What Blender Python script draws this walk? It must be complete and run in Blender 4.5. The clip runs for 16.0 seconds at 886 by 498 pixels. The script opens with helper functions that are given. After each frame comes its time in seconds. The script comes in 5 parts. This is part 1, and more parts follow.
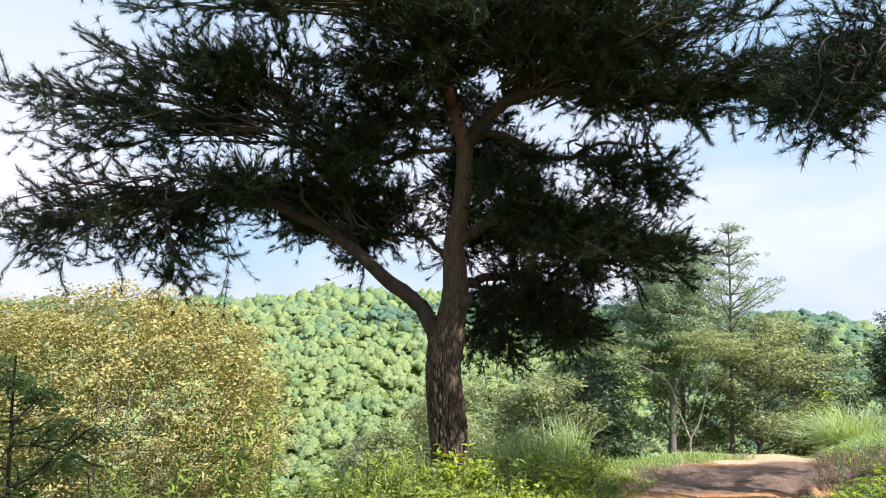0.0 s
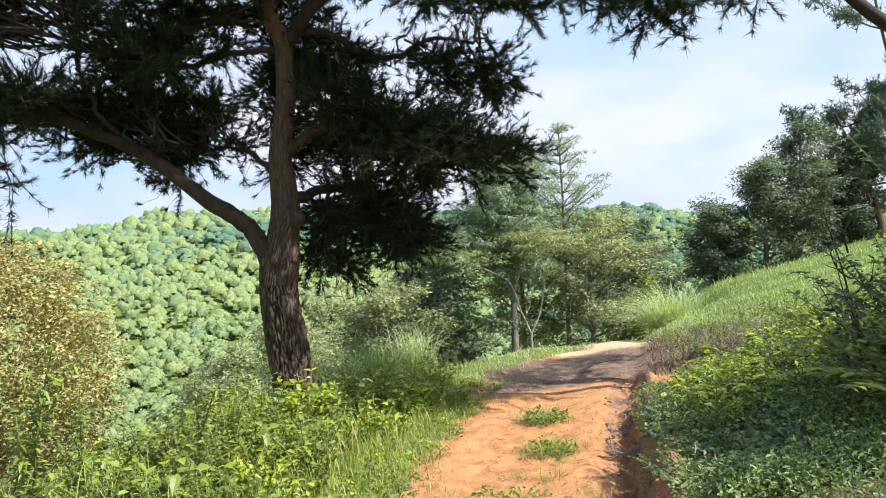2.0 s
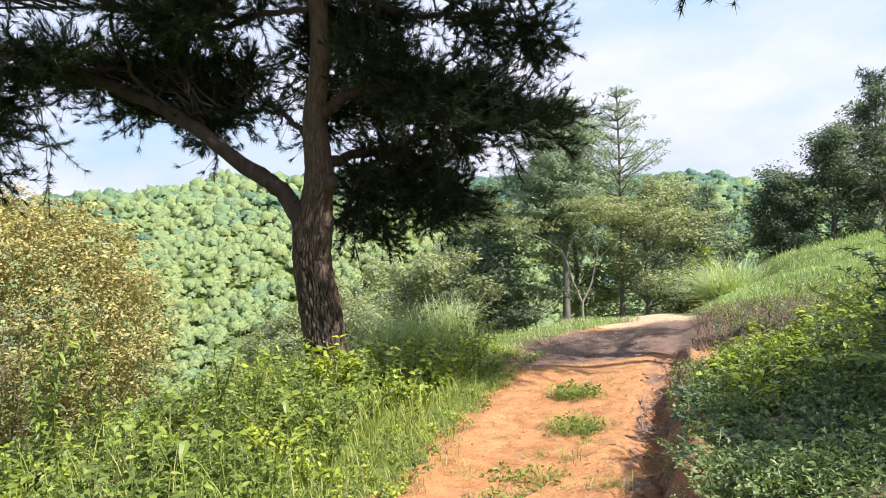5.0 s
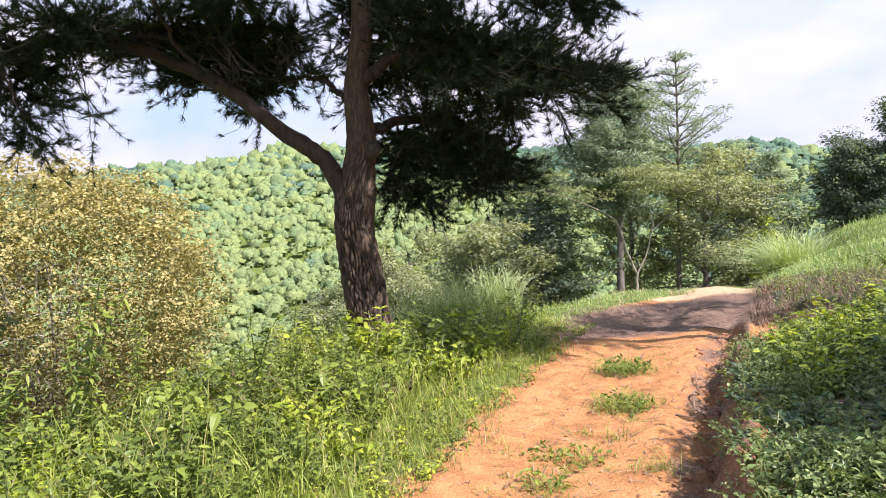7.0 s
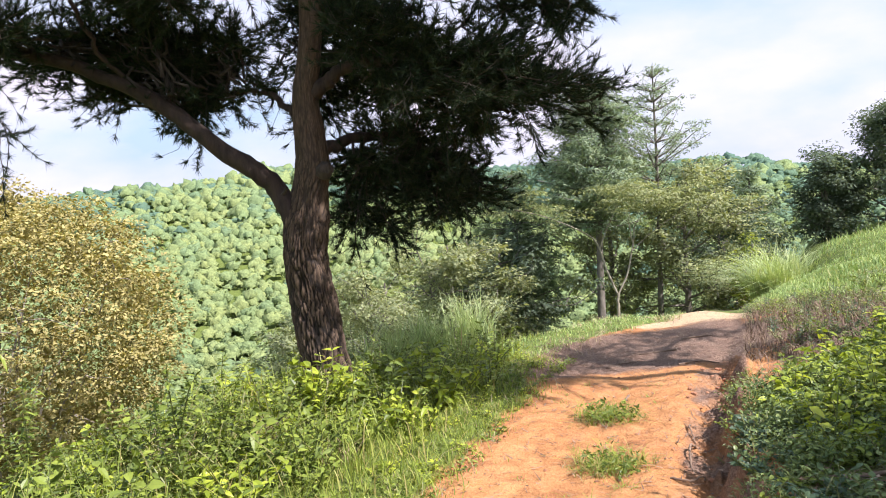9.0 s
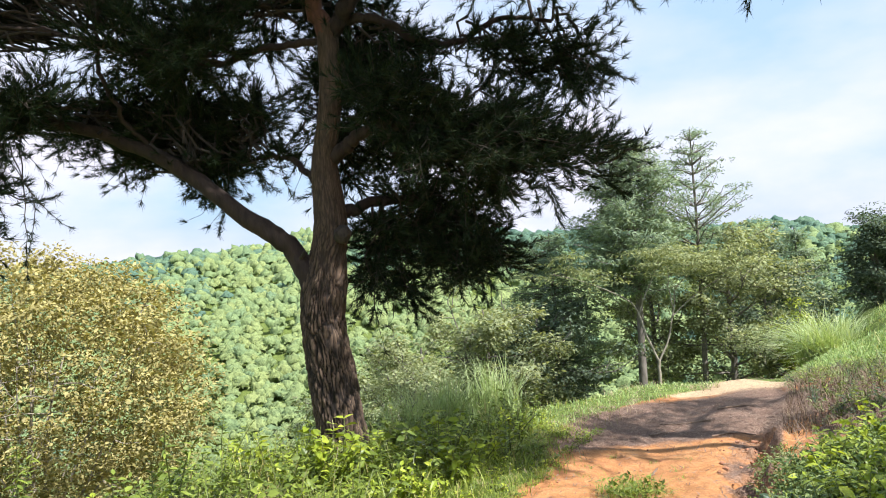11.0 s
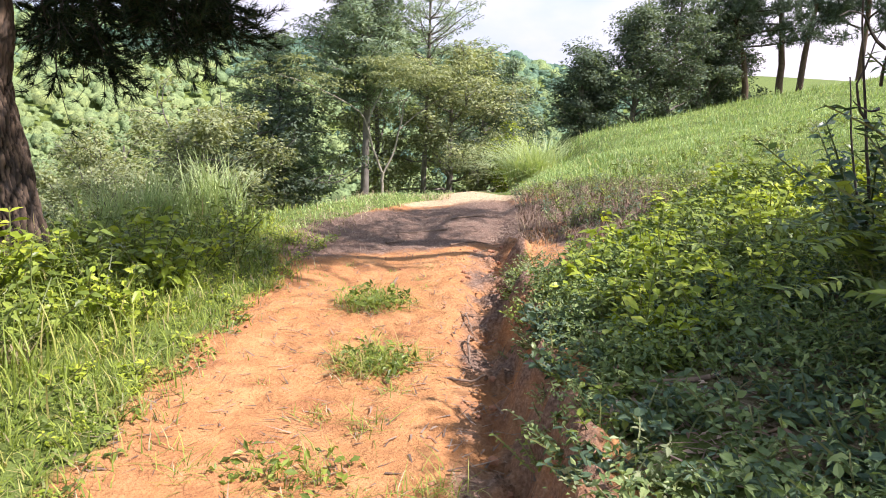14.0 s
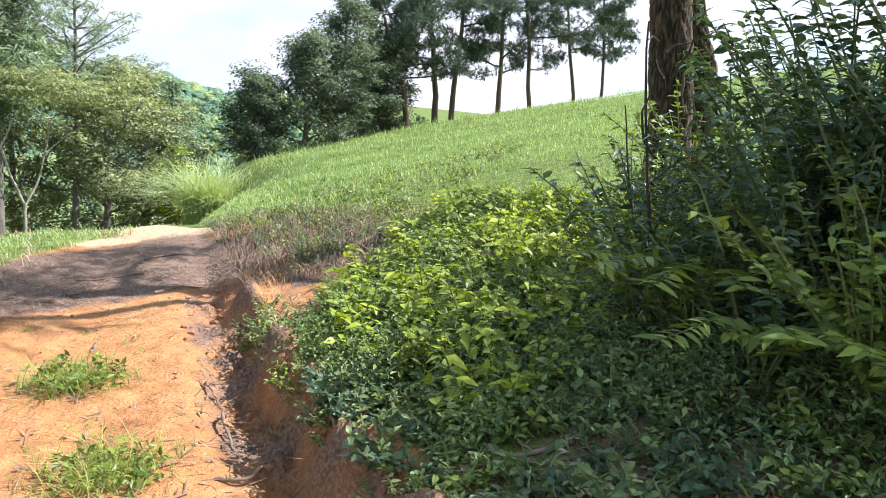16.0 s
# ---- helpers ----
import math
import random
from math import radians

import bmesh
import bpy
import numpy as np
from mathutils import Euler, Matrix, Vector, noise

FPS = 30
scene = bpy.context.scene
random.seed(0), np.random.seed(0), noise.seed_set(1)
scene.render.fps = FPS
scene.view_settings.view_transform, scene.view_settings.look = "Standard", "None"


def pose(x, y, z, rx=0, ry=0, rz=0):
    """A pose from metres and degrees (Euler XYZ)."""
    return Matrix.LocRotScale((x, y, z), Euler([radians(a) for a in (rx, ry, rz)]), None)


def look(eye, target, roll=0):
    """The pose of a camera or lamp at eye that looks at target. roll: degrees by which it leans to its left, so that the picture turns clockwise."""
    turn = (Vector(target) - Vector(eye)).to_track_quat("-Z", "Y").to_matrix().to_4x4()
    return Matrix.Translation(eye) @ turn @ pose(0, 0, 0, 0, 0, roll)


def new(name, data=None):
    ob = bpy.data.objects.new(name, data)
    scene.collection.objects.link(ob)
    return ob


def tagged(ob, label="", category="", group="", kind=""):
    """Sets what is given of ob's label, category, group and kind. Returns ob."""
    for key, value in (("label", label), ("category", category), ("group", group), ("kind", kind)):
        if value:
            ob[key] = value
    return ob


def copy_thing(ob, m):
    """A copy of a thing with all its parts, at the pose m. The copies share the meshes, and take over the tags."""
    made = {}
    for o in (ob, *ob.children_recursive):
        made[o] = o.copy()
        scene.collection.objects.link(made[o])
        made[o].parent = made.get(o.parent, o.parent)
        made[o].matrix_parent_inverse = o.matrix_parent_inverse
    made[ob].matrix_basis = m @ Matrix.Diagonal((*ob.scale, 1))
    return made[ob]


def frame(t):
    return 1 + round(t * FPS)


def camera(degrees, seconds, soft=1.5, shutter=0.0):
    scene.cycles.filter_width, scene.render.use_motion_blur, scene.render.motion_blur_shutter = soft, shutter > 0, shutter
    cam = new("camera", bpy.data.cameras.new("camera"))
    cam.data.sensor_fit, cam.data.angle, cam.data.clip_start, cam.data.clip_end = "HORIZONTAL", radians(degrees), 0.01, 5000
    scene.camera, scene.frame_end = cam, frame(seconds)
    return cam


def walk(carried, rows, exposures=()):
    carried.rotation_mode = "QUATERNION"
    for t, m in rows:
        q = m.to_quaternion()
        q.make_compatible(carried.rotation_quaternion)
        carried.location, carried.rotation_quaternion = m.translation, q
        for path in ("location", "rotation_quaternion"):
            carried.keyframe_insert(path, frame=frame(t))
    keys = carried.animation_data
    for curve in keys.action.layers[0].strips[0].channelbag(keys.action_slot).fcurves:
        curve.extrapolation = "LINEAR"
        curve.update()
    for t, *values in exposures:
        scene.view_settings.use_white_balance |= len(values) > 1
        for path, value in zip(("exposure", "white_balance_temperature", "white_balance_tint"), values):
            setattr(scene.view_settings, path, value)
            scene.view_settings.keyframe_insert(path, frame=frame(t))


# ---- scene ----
cam = camera(61.0, 16.0, 1.0)
PATH = [
    (0, (-0.039, -0.092, 1.936), (-0.069, 1.902, 2.096), 0.8),
    (0.5, (0.002, 0.129, 1.949), (0.016, 2.124, 2.099), -0.5),
    (1, (0.048, 0.168, 1.921), (0.204, 2.16, 1.987), -1.5),
    (1.5, (0.075, 0.361, 1.927), (0.391, 2.335, 1.902), -2.5),
    (2, (0.066, 0.438, 1.945), (0.448, 2.4, 1.861), -3.3),
    (2.5, (0.093, 0.466, 1.938), (0.437, 2.433, 1.833), -3.2),
    (3, (0.128, 0.458, 1.957), (0.411, 2.434, 1.837), -2.3),
    (3.5, (0.202, 0.446, 1.957), (0.444, 2.427, 1.82), -2.0),
    (4, (0.264, 0.486, 1.945), (0.499, 2.467, 1.796), -2.2),
    (4.2, (0.266, 0.532, 1.941), (0.505, 2.512, 1.789), -2.3),
    (6.3, (0.529, 0.636, 1.948), (0.656, 2.619, 1.722), -3.2),
    (6.5, (0.523, 0.656, 1.943), (0.629, 2.639, 1.707), -3.1),
    (7, (0.475, 0.812, 1.909), (0.549, 2.797, 1.67), -3.0),
    (7.5, (0.414, 1.03, 1.928), (0.486, 3.017, 1.706), -2.9),
    (8, (0.463, 1.248, 1.908), (0.562, 3.235, 1.705), -3.1),
    (8.2, (0.517, 1.345, 1.927), (0.631, 3.332, 1.727), -3.2),
    (10.3, (0.857, 1.728, 1.872), (0.979, 3.721, 1.757), -4.3),
    (10.5, (0.884, 1.737, 1.873), (0.977, 3.733, 1.786), -4.2),
    (11, (0.918, 1.724, 1.879), (0.944, 3.724, 1.866), -3.9),
    (11.5, (0.928, 1.725, 1.879), (0.946, 3.724, 1.944), -2.9),
    (12, (0.908, 1.775, 1.845), (0.982, 3.774, 1.822), -2.1),
    (12.5, (0.858, 1.953, 1.789), (1.145, 3.919, 1.563), -0.2),
    (13, (0.816, 2.152, 1.78), (1.333, 4.053, 1.434), 1.7),
    (13.5, (0.879, 2.384, 1.679), (1.516, 4.231, 1.252), 2.9),
    (14, (0.901, 2.654, 1.6), (1.622, 4.448, 1.091), 2.6),
    (14.5, (0.846, 2.923, 1.581), (1.666, 4.665, 1.038), 2.2),
    (15, (0.819, 3.138, 1.536), (1.782, 4.812, 1.017), 2.2),
    (15.5, (0.847, 3.313, 1.54), (2.02, 4.866, 1.075), 3.1),
    (16, (0.837, 3.458, 1.52), (2.284, 4.784, 1.132), 5.1),
]
EXPOSURES = [(0, 0.88, 6250, 11), (3.5, 0.90, 6250, 12), (6.5, 0.93, 6350, 21), (8, 0.95, 6400, 24), (10.5, 0.92, 6250, 13), (12.5, 0.88, 6250, 12), (13.5, 0.95, 6400, 24), (14.5, 1.04, 6250, 17), (15.5, 1.10, 6050, 12), (16, 1.14, 6000, 12)]
walk(cam, [(t, look(eye, target, roll)) for t, eye, target, roll in PATH], EXPOSURES)

# ---- world, sun, exposure ----
SUN_AZ, SUN_EL = 127.0, 52.0          # degrees: clockwise from +y, above the horizon
world = bpy.data.worlds.new("sky")
scene.world = world
world.use_nodes = True
wn, wl = world.node_tree.nodes, world.node_tree.links
wn.clear()
w_out = wn.new("ShaderNodeOutputWorld")
w_bg = wn.new("ShaderNodeBackground")
w_sky = wn.new("ShaderNodeTexSky")
w_sky.sky_type, w_sky.sun_disc = "NISHITA", False
w_sky.sun_elevation, w_sky.sun_rotation = radians(SUN_EL), radians(SUN_AZ)
w_sky.air_density, w_sky.dust_density, w_sky.ozone_density = 1.0, 2.2, 1.4
w_co = wn.new("ShaderNodeTexCoord")
w_map = wn.new("ShaderNodeMapping")
w_map.inputs["Scale"].default_value = (1.0, 1.0, 2.4)
w_map.inputs["Location"].default_value = (0.35, 0.1, 0.0)
w_noise = wn.new("ShaderNodeTexNoise")
w_noise.inputs["Scale"].default_value = 1.9
w_noise.inputs["Detail"].default_value = 7
w_noise.inputs["Roughness"].default_value = 0.52
w_ramp = wn.new("ShaderNodeValToRGB")
w_ramp.color_ramp.elements[0].position, w_ramp.color_ramp.elements[1].position = 0.36, 0.58
w_mix = wn.new("ShaderNodeMix")
w_mix.data_type = "RGBA"
w_mix.inputs["B"].default_value = (6.2, 6.0, 6.4, 1)
w_haze = wn.new("ShaderNodeMix")
w_haze.data_type = "RGBA"
w_haze.inputs["Factor"].default_value = 0.8
w_haze.inputs["B"].default_value = (3.5, 4.85, 6.3, 1)
wl.new(w_co.outputs["Generated"], w_map.inputs["Vector"])
wl.new(w_map.outputs["Vector"], w_noise.inputs["Vector"])
wl.new(w_noise.outputs["Fac"], w_ramp.inputs["Fac"])
w_split = wn.new("ShaderNodeSeparateXYZ")
w_thin = wn.new("ShaderNodeMapRange")          # clouds thin out towards the zenith
w_thin.inputs["From Min"].default_value, w_thin.inputs["From Max"].default_value = 0.12, 0.42
w_thin.inputs["To Min"].default_value, w_thin.inputs["To Max"].default_value = 1.0, 0.3
w_mul = wn.new("ShaderNodeMath")
w_mul.operation = "MULTIPLY"
wl.new(w_co.outputs["Generated"], w_split.inputs["Vector"])
wl.new(w_split.outputs["Z"], w_thin.inputs["Value"])
wl.new(w_ramp.outputs["Color"], w_mul.inputs[0])
wl.new(w_thin.outputs["Result"], w_mul.inputs[1])
wl.new(w_mul.outputs["Value"], w_mix.inputs["Factor"])
wl.new(w_sky.outputs["Color"], w_haze.inputs["A"])
wl.new(w_haze.outputs["Result"], w_mix.inputs["A"])
wl.new(w_mix.outputs["Result"], w_bg.inputs["Color"])
wl.new(w_bg.outputs["Background"], w_out.inputs["Surface"])
w_bg.inputs["Strength"].default_value = 0.095
sun_data = bpy.data.lights.new("sun", "SUN")
sun_data.energy, sun_data.angle, sun_data.color = 5.0, radians(0.6), (1.0, 0.96, 0.92)
sun = new("sun", sun_data)
_az, _el = radians(SUN_AZ), radians(SUN_EL)
SUN_WAY = Vector((math.sin(_az) * math.cos(_el), math.cos(_az) * math.cos(_el), math.sin(_el)))
sun.matrix_world = look(SUN_WAY * 60, (0, 0, 0))

# ---- materials ----


def new_mat(name):
    m = bpy.data.materials.new(name)
    m.use_nodes = True
    n, l = m.node_tree.nodes, m.node_tree.links
    return m, n, l, n["Principled BSDF"], n["Material Output"]


def noise_node(n, l, vec, scale, detail=5, rough=0.55):
    x = n.new("ShaderNodeTexNoise")
    x.inputs["Scale"].default_value, x.inputs["Detail"].default_value, x.inputs["Roughness"].default_value = scale, detail, rough
    if vec is not None:
        l.new(vec, x.inputs["Vector"])
    return x.outputs["Fac"]


def ramp_node(n, l, fac, stops):
    r = n.new("ShaderNodeValToRGB")
    els = r.color_ramp.elements
    while len(els) < len(stops):
        els.new(0.5)
    for e, (p, c) in zip(els, stops):
        e.position, e.color = p, (*c, 1) if len(c) == 3 else c
    if fac is not None:
        l.new(fac, r.inputs["Fac"])
    return r.outputs["Color"]


def mix_node(n, l, fac, a, b, mode="MIX"):
    x = n.new("ShaderNodeMix")
    x.data_type, x.blend_type = "RGBA", mode
    for key, v in (("Factor", fac), ("A", a), ("B", b)):
        if isinstance(v, (int, float)):
            x.inputs[key].default_value = v
        elif isinstance(v, tuple):
            x.inputs[key].default_value = (*v, 1)
        else:
            l.new(v, x.inputs[key])
    return x.outputs["Result"]


def bump_node(n, l, height, strength, dist, target):
    b = n.new("ShaderNodeBump")
    b.inputs["Strength"].default_value, b.inputs["Distance"].default_value = strength, dist
    l.new(height, b.inputs["Height"])
    l.new(b.outputs["Normal"], target)


def leaf_mat(name, dark, mid, light, glow=0.35, rough=0.5, dry=None, gloss=0.35):
    """Leaves: colour varies leaf by leaf and in patches; part of the light goes through."""
    m, n, l, p, out = new_mat(name)
    g = n.new("ShaderNodeNewGeometry")
    oi = n.new("ShaderNodeObjectInfo")
    add = n.new("ShaderNodeMath")
    add.operation = "ADD"
    sc = n.new("ShaderNodeMath")
    sc.operation = "MULTIPLY_ADD"
    sc.inputs[1].default_value, sc.inputs[2].default_value = 0.3, -0.15
    l.new(oi.outputs["Random"], sc.inputs[0])
    l.new(g.outputs["Random Per Island"], add.inputs[0])
    l.new(sc.outputs[0], add.inputs[1])
    col = ramp_node(n, l, add.outputs[0], [(0.0, dark), (0.5, mid), (0.92, light), (1.0, dry or light)])
    patch = noise_node(n, l, g.outputs["Position"], 0.9, 3)
    col = mix_node(n, l, patch, col, mix_node(n, l, 0.35, col, light))
    l.new(col, p.inputs["Base Color"])
    p.inputs["Roughness"].default_value = rough
    p.inputs["Specular IOR Level"].default_value = gloss
    if glow:
        tr = n.new("ShaderNodeBsdfTranslucent")
        warm = mix_node(n, l, 1.0, col, (1.15, 1.1, 0.5), "MULTIPLY")
        l.new(warm, tr.inputs["Color"])
        mx = n.new("ShaderNodeMixShader")
        mx.inputs[0].default_value = glow
        l.new(p.outputs[0], mx.inputs[1])
        l.new(tr.outputs[0], mx.inputs[2])
        l.new(mx.outputs[0], out.inputs["Surface"])
    return m


def bark_mat(name, dark, light, scale=14.0, stretch=0.22, depth=0.02):
    m, n, l, p, out = new_mat(name)
    co = n.new("ShaderNodeNewGeometry").outputs["Position"]
    mp = n.new("ShaderNodeMapping")
    mp.inputs["Scale"].default_value = (1, 1, stretch)
    l.new(co, mp.inputs["Vector"])
    v = mp.outputs["Vector"]
    a = noise_node(n, l, v, scale, 6, 0.65)
    b = noise_node(n, l, co, 2.5, 4)
    fine = noise_node(n, l, co, 70, 4)
    col = ramp_node(n, l, a, [(0.3, dark), (0.66, light)])
    col = mix_node(n, l, b, col, mix_node(n, l, 0.5, col, tuple(0.7 * c for c in light)))
    col = mix_node(n, l, 0.25, col, fine, "MULTIPLY")
    at = n.new("ShaderNodeAttribute")
    at.attribute_name = "crack"
    col = mix_node(n, l, at.outputs["Fac"], col, tuple(0.35 * c for c in dark))
    l.new(col, p.inputs["Base Color"])
    p.inputs["Roughness"].default_value = 0.9
    bump_node(n, l, a, 0.9, depth, p.inputs["Normal"])
    return m


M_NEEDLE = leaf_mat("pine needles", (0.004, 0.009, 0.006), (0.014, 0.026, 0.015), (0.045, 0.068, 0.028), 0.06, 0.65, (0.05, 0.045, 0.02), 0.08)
M_NEEDLE_BLUE = leaf_mat("blue-green needles", (0.10, 0.165, 0.115), (0.19, 0.275, 0.175), (0.31, 0.39, 0.235), 0.35, 0.6)
M_NEEDLE_YOUNG = leaf_mat("young pine needles", (0.10, 0.15, 0.06), (0.19, 0.26, 0.10), (0.3, 0.38, 0.16), 0.35, 0.6)
M_NEEDLE_CREST = leaf_mat("dull pine needles", (0.035, 0.06, 0.045), (0.07, 0.105, 0.075), (0.12, 0.16, 0.1), 0.2, 0.6)
M_YELLOW = leaf_mat("yellowing leaves", (0.25, 0.22, 0.08), (0.40, 0.35, 0.13), (0.54, 0.475, 0.2), 0.3, 0.6, (0.48, 0.34, 0.15))
M_LEAF = leaf_mat("green leaves", (0.05, 0.085, 0.02), (0.14, 0.20, 0.038), (0.30, 0.37, 0.065), 0.35, 0.4)
M_LEAF_DARK = leaf_mat("dark green leaves", (0.03, 0.06, 0.03), (0.065, 0.115, 0.06), (0.125, 0.19, 0.10), 0.25, 0.42, gloss=0.35)
M_LEAF_FAR = leaf_mat("dull dark leaves", (0.065, 0.10, 0.07), (0.115, 0.165, 0.11), (0.19, 0.245, 0.15), 0.35, 0.7)
M_LEAF_GREY = leaf_mat("grey-green leaves", (0.14, 0.18, 0.095), (0.25, 0.295, 0.15), (0.39, 0.42, 0.22), 0.4, 0.6)
M_LEAF_BRIGHT = leaf_mat("fresh bright leaves", (0.13, 0.19, 0.02), (0.28, 0.37, 0.035), (0.48, 0.54, 0.07), 0.4, 0.4)
M_GRASS = leaf_mat("grass blades", (0.09, 0.15, 0.022), (0.21, 0.29, 0.045), (0.40, 0.45, 0.10), 0.35, 0.5, (0.45, 0.36, 0.16))
M_GRASS_SLOPE = leaf_mat("hillside grass", (0.15, 0.26, 0.085), (0.31, 0.45, 0.16), (0.54, 0.62, 0.27), 0.35, 0.6, (0.55, 0.48, 0.24))
M_GRASS_LUSH = leaf_mat("lush slope grass", (0.09, 0.17, 0.055), (0.2, 0.31, 0.10), (0.36, 0.46, 0.18), 0.35, 0.6, (0.42, 0.40, 0.18))
M_REED = leaf_mat("silver grass blades", (0.22, 0.32, 0.12), (0.38, 0.48, 0.2), (0.58, 0.64, 0.36), 0.35)
M_DRY = leaf_mat("dry straw", (0.2, 0.15, 0.08), (0.36, 0.28, 0.16), (0.52, 0.44, 0.28), 0.2, 0.8)
M_LITTER = leaf_mat("brown litter", (0.08, 0.05, 0.036), (0.18, 0.115, 0.08), (0.34, 0.25, 0.18), 0.1, 0.85)


def woods_mat():
    """Far crowns: a colour for each tree with aerial haze put in, mottled by painted shade and roughened by its leaf
    clumps.
    """
    m, n, l, p, out = new_mat("far woods")
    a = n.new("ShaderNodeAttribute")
    a.attribute_name = "haze_tone"
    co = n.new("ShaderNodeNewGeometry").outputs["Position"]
    # Low end: bluish haze of the upper hillside, put into the base colour.
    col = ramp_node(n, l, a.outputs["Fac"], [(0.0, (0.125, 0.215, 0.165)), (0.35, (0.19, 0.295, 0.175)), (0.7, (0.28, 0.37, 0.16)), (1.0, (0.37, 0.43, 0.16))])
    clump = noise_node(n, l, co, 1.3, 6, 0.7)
    # Dark green in the clump hollows: shade between leaf masses, painted in.
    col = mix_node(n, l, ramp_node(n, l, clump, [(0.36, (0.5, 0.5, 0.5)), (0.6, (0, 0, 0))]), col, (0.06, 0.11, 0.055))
    l.new(col, p.inputs["Base Color"])
    p.inputs["Roughness"].default_value = 0.9
    p.inputs["Specular IOR Level"].default_value = 0.1
    bump_node(n, l, clump, 0.8, 0.7, p.inputs["Normal"])
    tr = n.new("ShaderNodeBsdfTranslucent")
    l.new(col, tr.inputs["Color"])
    mx = n.new("ShaderNodeMixShader")
    mx.inputs[0].default_value = 0.22
    l.new(p.outputs[0], mx.inputs[1])
    l.new(tr.outputs[0], mx.inputs[2])
    l.new(mx.outputs[0], out.inputs["Surface"])
    return m


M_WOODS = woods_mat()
M_LEAF_COVER = leaf_mat("soft mint-green leaves", (0.05, 0.095, 0.04), (0.12, 0.185, 0.06), (0.28, 0.35, 0.13), 0.3, 0.42, gloss=0.3)
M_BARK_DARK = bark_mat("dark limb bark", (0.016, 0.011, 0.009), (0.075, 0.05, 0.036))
M_BARK = bark_mat("pine bark", (0.04, 0.028, 0.019), (0.195, 0.13, 0.083), 26.0, 0.3, 0.012)
M_BARK_RED = bark_mat("red upper pine bark", (0.06, 0.03, 0.022), (0.26, 0.12, 0.075), 10, 0.4, 0.008)
M_BARK_GREY = bark_mat("grey bark", (0.09, 0.075, 0.06), (0.27, 0.24, 0.2), 9, 0.4, 0.006)
M_BARK_PALE = bark_mat("pale bark", (0.2, 0.17, 0.12), (0.42, 0.37, 0.29), 8, 0.4, 0.005)
M_TWIG = bark_mat("dark twig bark", (0.02, 0.016, 0.013), (0.09, 0.07, 0.05), 20, 0.4, 0.003)
M_ROOT = bark_mat("weathered root", (0.1, 0.06, 0.04), (0.36, 0.25, 0.17), 25, 0.5, 0.004)


def soil_mat():
    """Red clay track, brown litter and grassy earth, blended by the mesh's own cover values."""
    m, n, l, p, out = new_mat("red clay and turf")
    co = n.new("ShaderNodeNewGeometry").outputs["Position"]
    big = noise_node(n, l, co, 0.9, 5)
    mid = noise_node(n, l, co, 6, 6, 0.6)
    fine = noise_node(n, l, co, 55, 5, 0.65)
    clay = ramp_node(n, l, mid, [(0.25, (0.28, 0.115, 0.045)), (0.5, (0.51, 0.228, 0.088)), (0.75, (0.62, 0.33, 0.145))])
    clay = mix_node(n, l, big, clay, mix_node(n, l, 0.5, clay, (0.52, 0.29, 0.125)))
    clay = mix_node(n, l, 0.3, clay, ramp_node(n, l, fine, [(0.35, (0.45, 0.38, 0.34)), (0.6, (1, 1, 1))]), "MULTIPLY")
    speck = noise_node(n, l, co, 190, 3, 0.6)
    clay = mix_node(n, l, ramp_node(n, l, speck, [(0.60, (0, 0, 0)), (0.68, (0.75, 0.75, 0.75))]), clay, (0.13, 0.06, 0.035))
    clay = mix_node(n, l, ramp_node(n, l, noise_node(n, l, co, 2.3, 6, 0.7), [(0.52, (0, 0, 0)), (0.7, (0.55, 0.55, 0.55))]), clay, (0.27, 0.10, 0.05))
    litter = ramp_node(n, l, fine, [(0.3, (0.08, 0.05, 0.036)), (0.5, (0.19, 0.12, 0.085)), (0.72, (0.37, 0.26, 0.19))])
    turf = ramp_node(n, l, mid, [(0.3, (0.06, 0.075, 0.02)), (0.6, (0.15, 0.2, 0.045)), (0.8, (0.22, 0.22, 0.07))])

    def cover(name):
        a = n.new("ShaderNodeAttribute")
        a.attribute_name = name
        s = n.new("ShaderNodeMath")
        s.operation = "MULTIPLY_ADD"
        s.inputs[1].default_value = 0.5
        l.new(mid, s.inputs[0])
        l.new(a.outputs["Fac"], s.inputs[2])
        return ramp_node(n, l, s.outputs[0], [(0.58, (0, 0, 0)), (0.9, (1, 1, 1))])
    pale = ramp_node(n, l, fine, [(0.3, (0.36, 0.25, 0.14)), (0.7, (0.62, 0.47, 0.29))])
    clay = mix_node(n, l, cover("sand"), clay, pale)
    col = mix_node(n, l, cover("clay"), turf, clay)
    col = mix_node(n, l, cover("litter"), col, litter)
    l.new(col, p.inputs["Base Color"])
    p.inputs["Roughness"].default_value = 0.95
    p.inputs["Specular IOR Level"].default_value = 0.15
    h = n.new("ShaderNodeMath")
    h.operation = "MULTIPLY_ADD"
    h.inputs[1].default_value = 0.35
    l.new(fine, h.inputs[0])
    l.new(mid, h.inputs[2])
    bump_node(n, l, h.outputs[0], 1.0, 0.045, p.inputs["Normal"])
    return m


M_SOIL = soil_mat()
M_CLOD = bark_mat("clay clod", (0.2, 0.085, 0.045), (0.5, 0.24, 0.13), 12, 1.0, 0.01)
M_DEADLEAF = leaf_mat("fallen brown leaves", (0.1, 0.05, 0.03), (0.25, 0.155, 0.1), (0.5, 0.38, 0.27), 0.1, 0.8)

# ---- mesh building ----


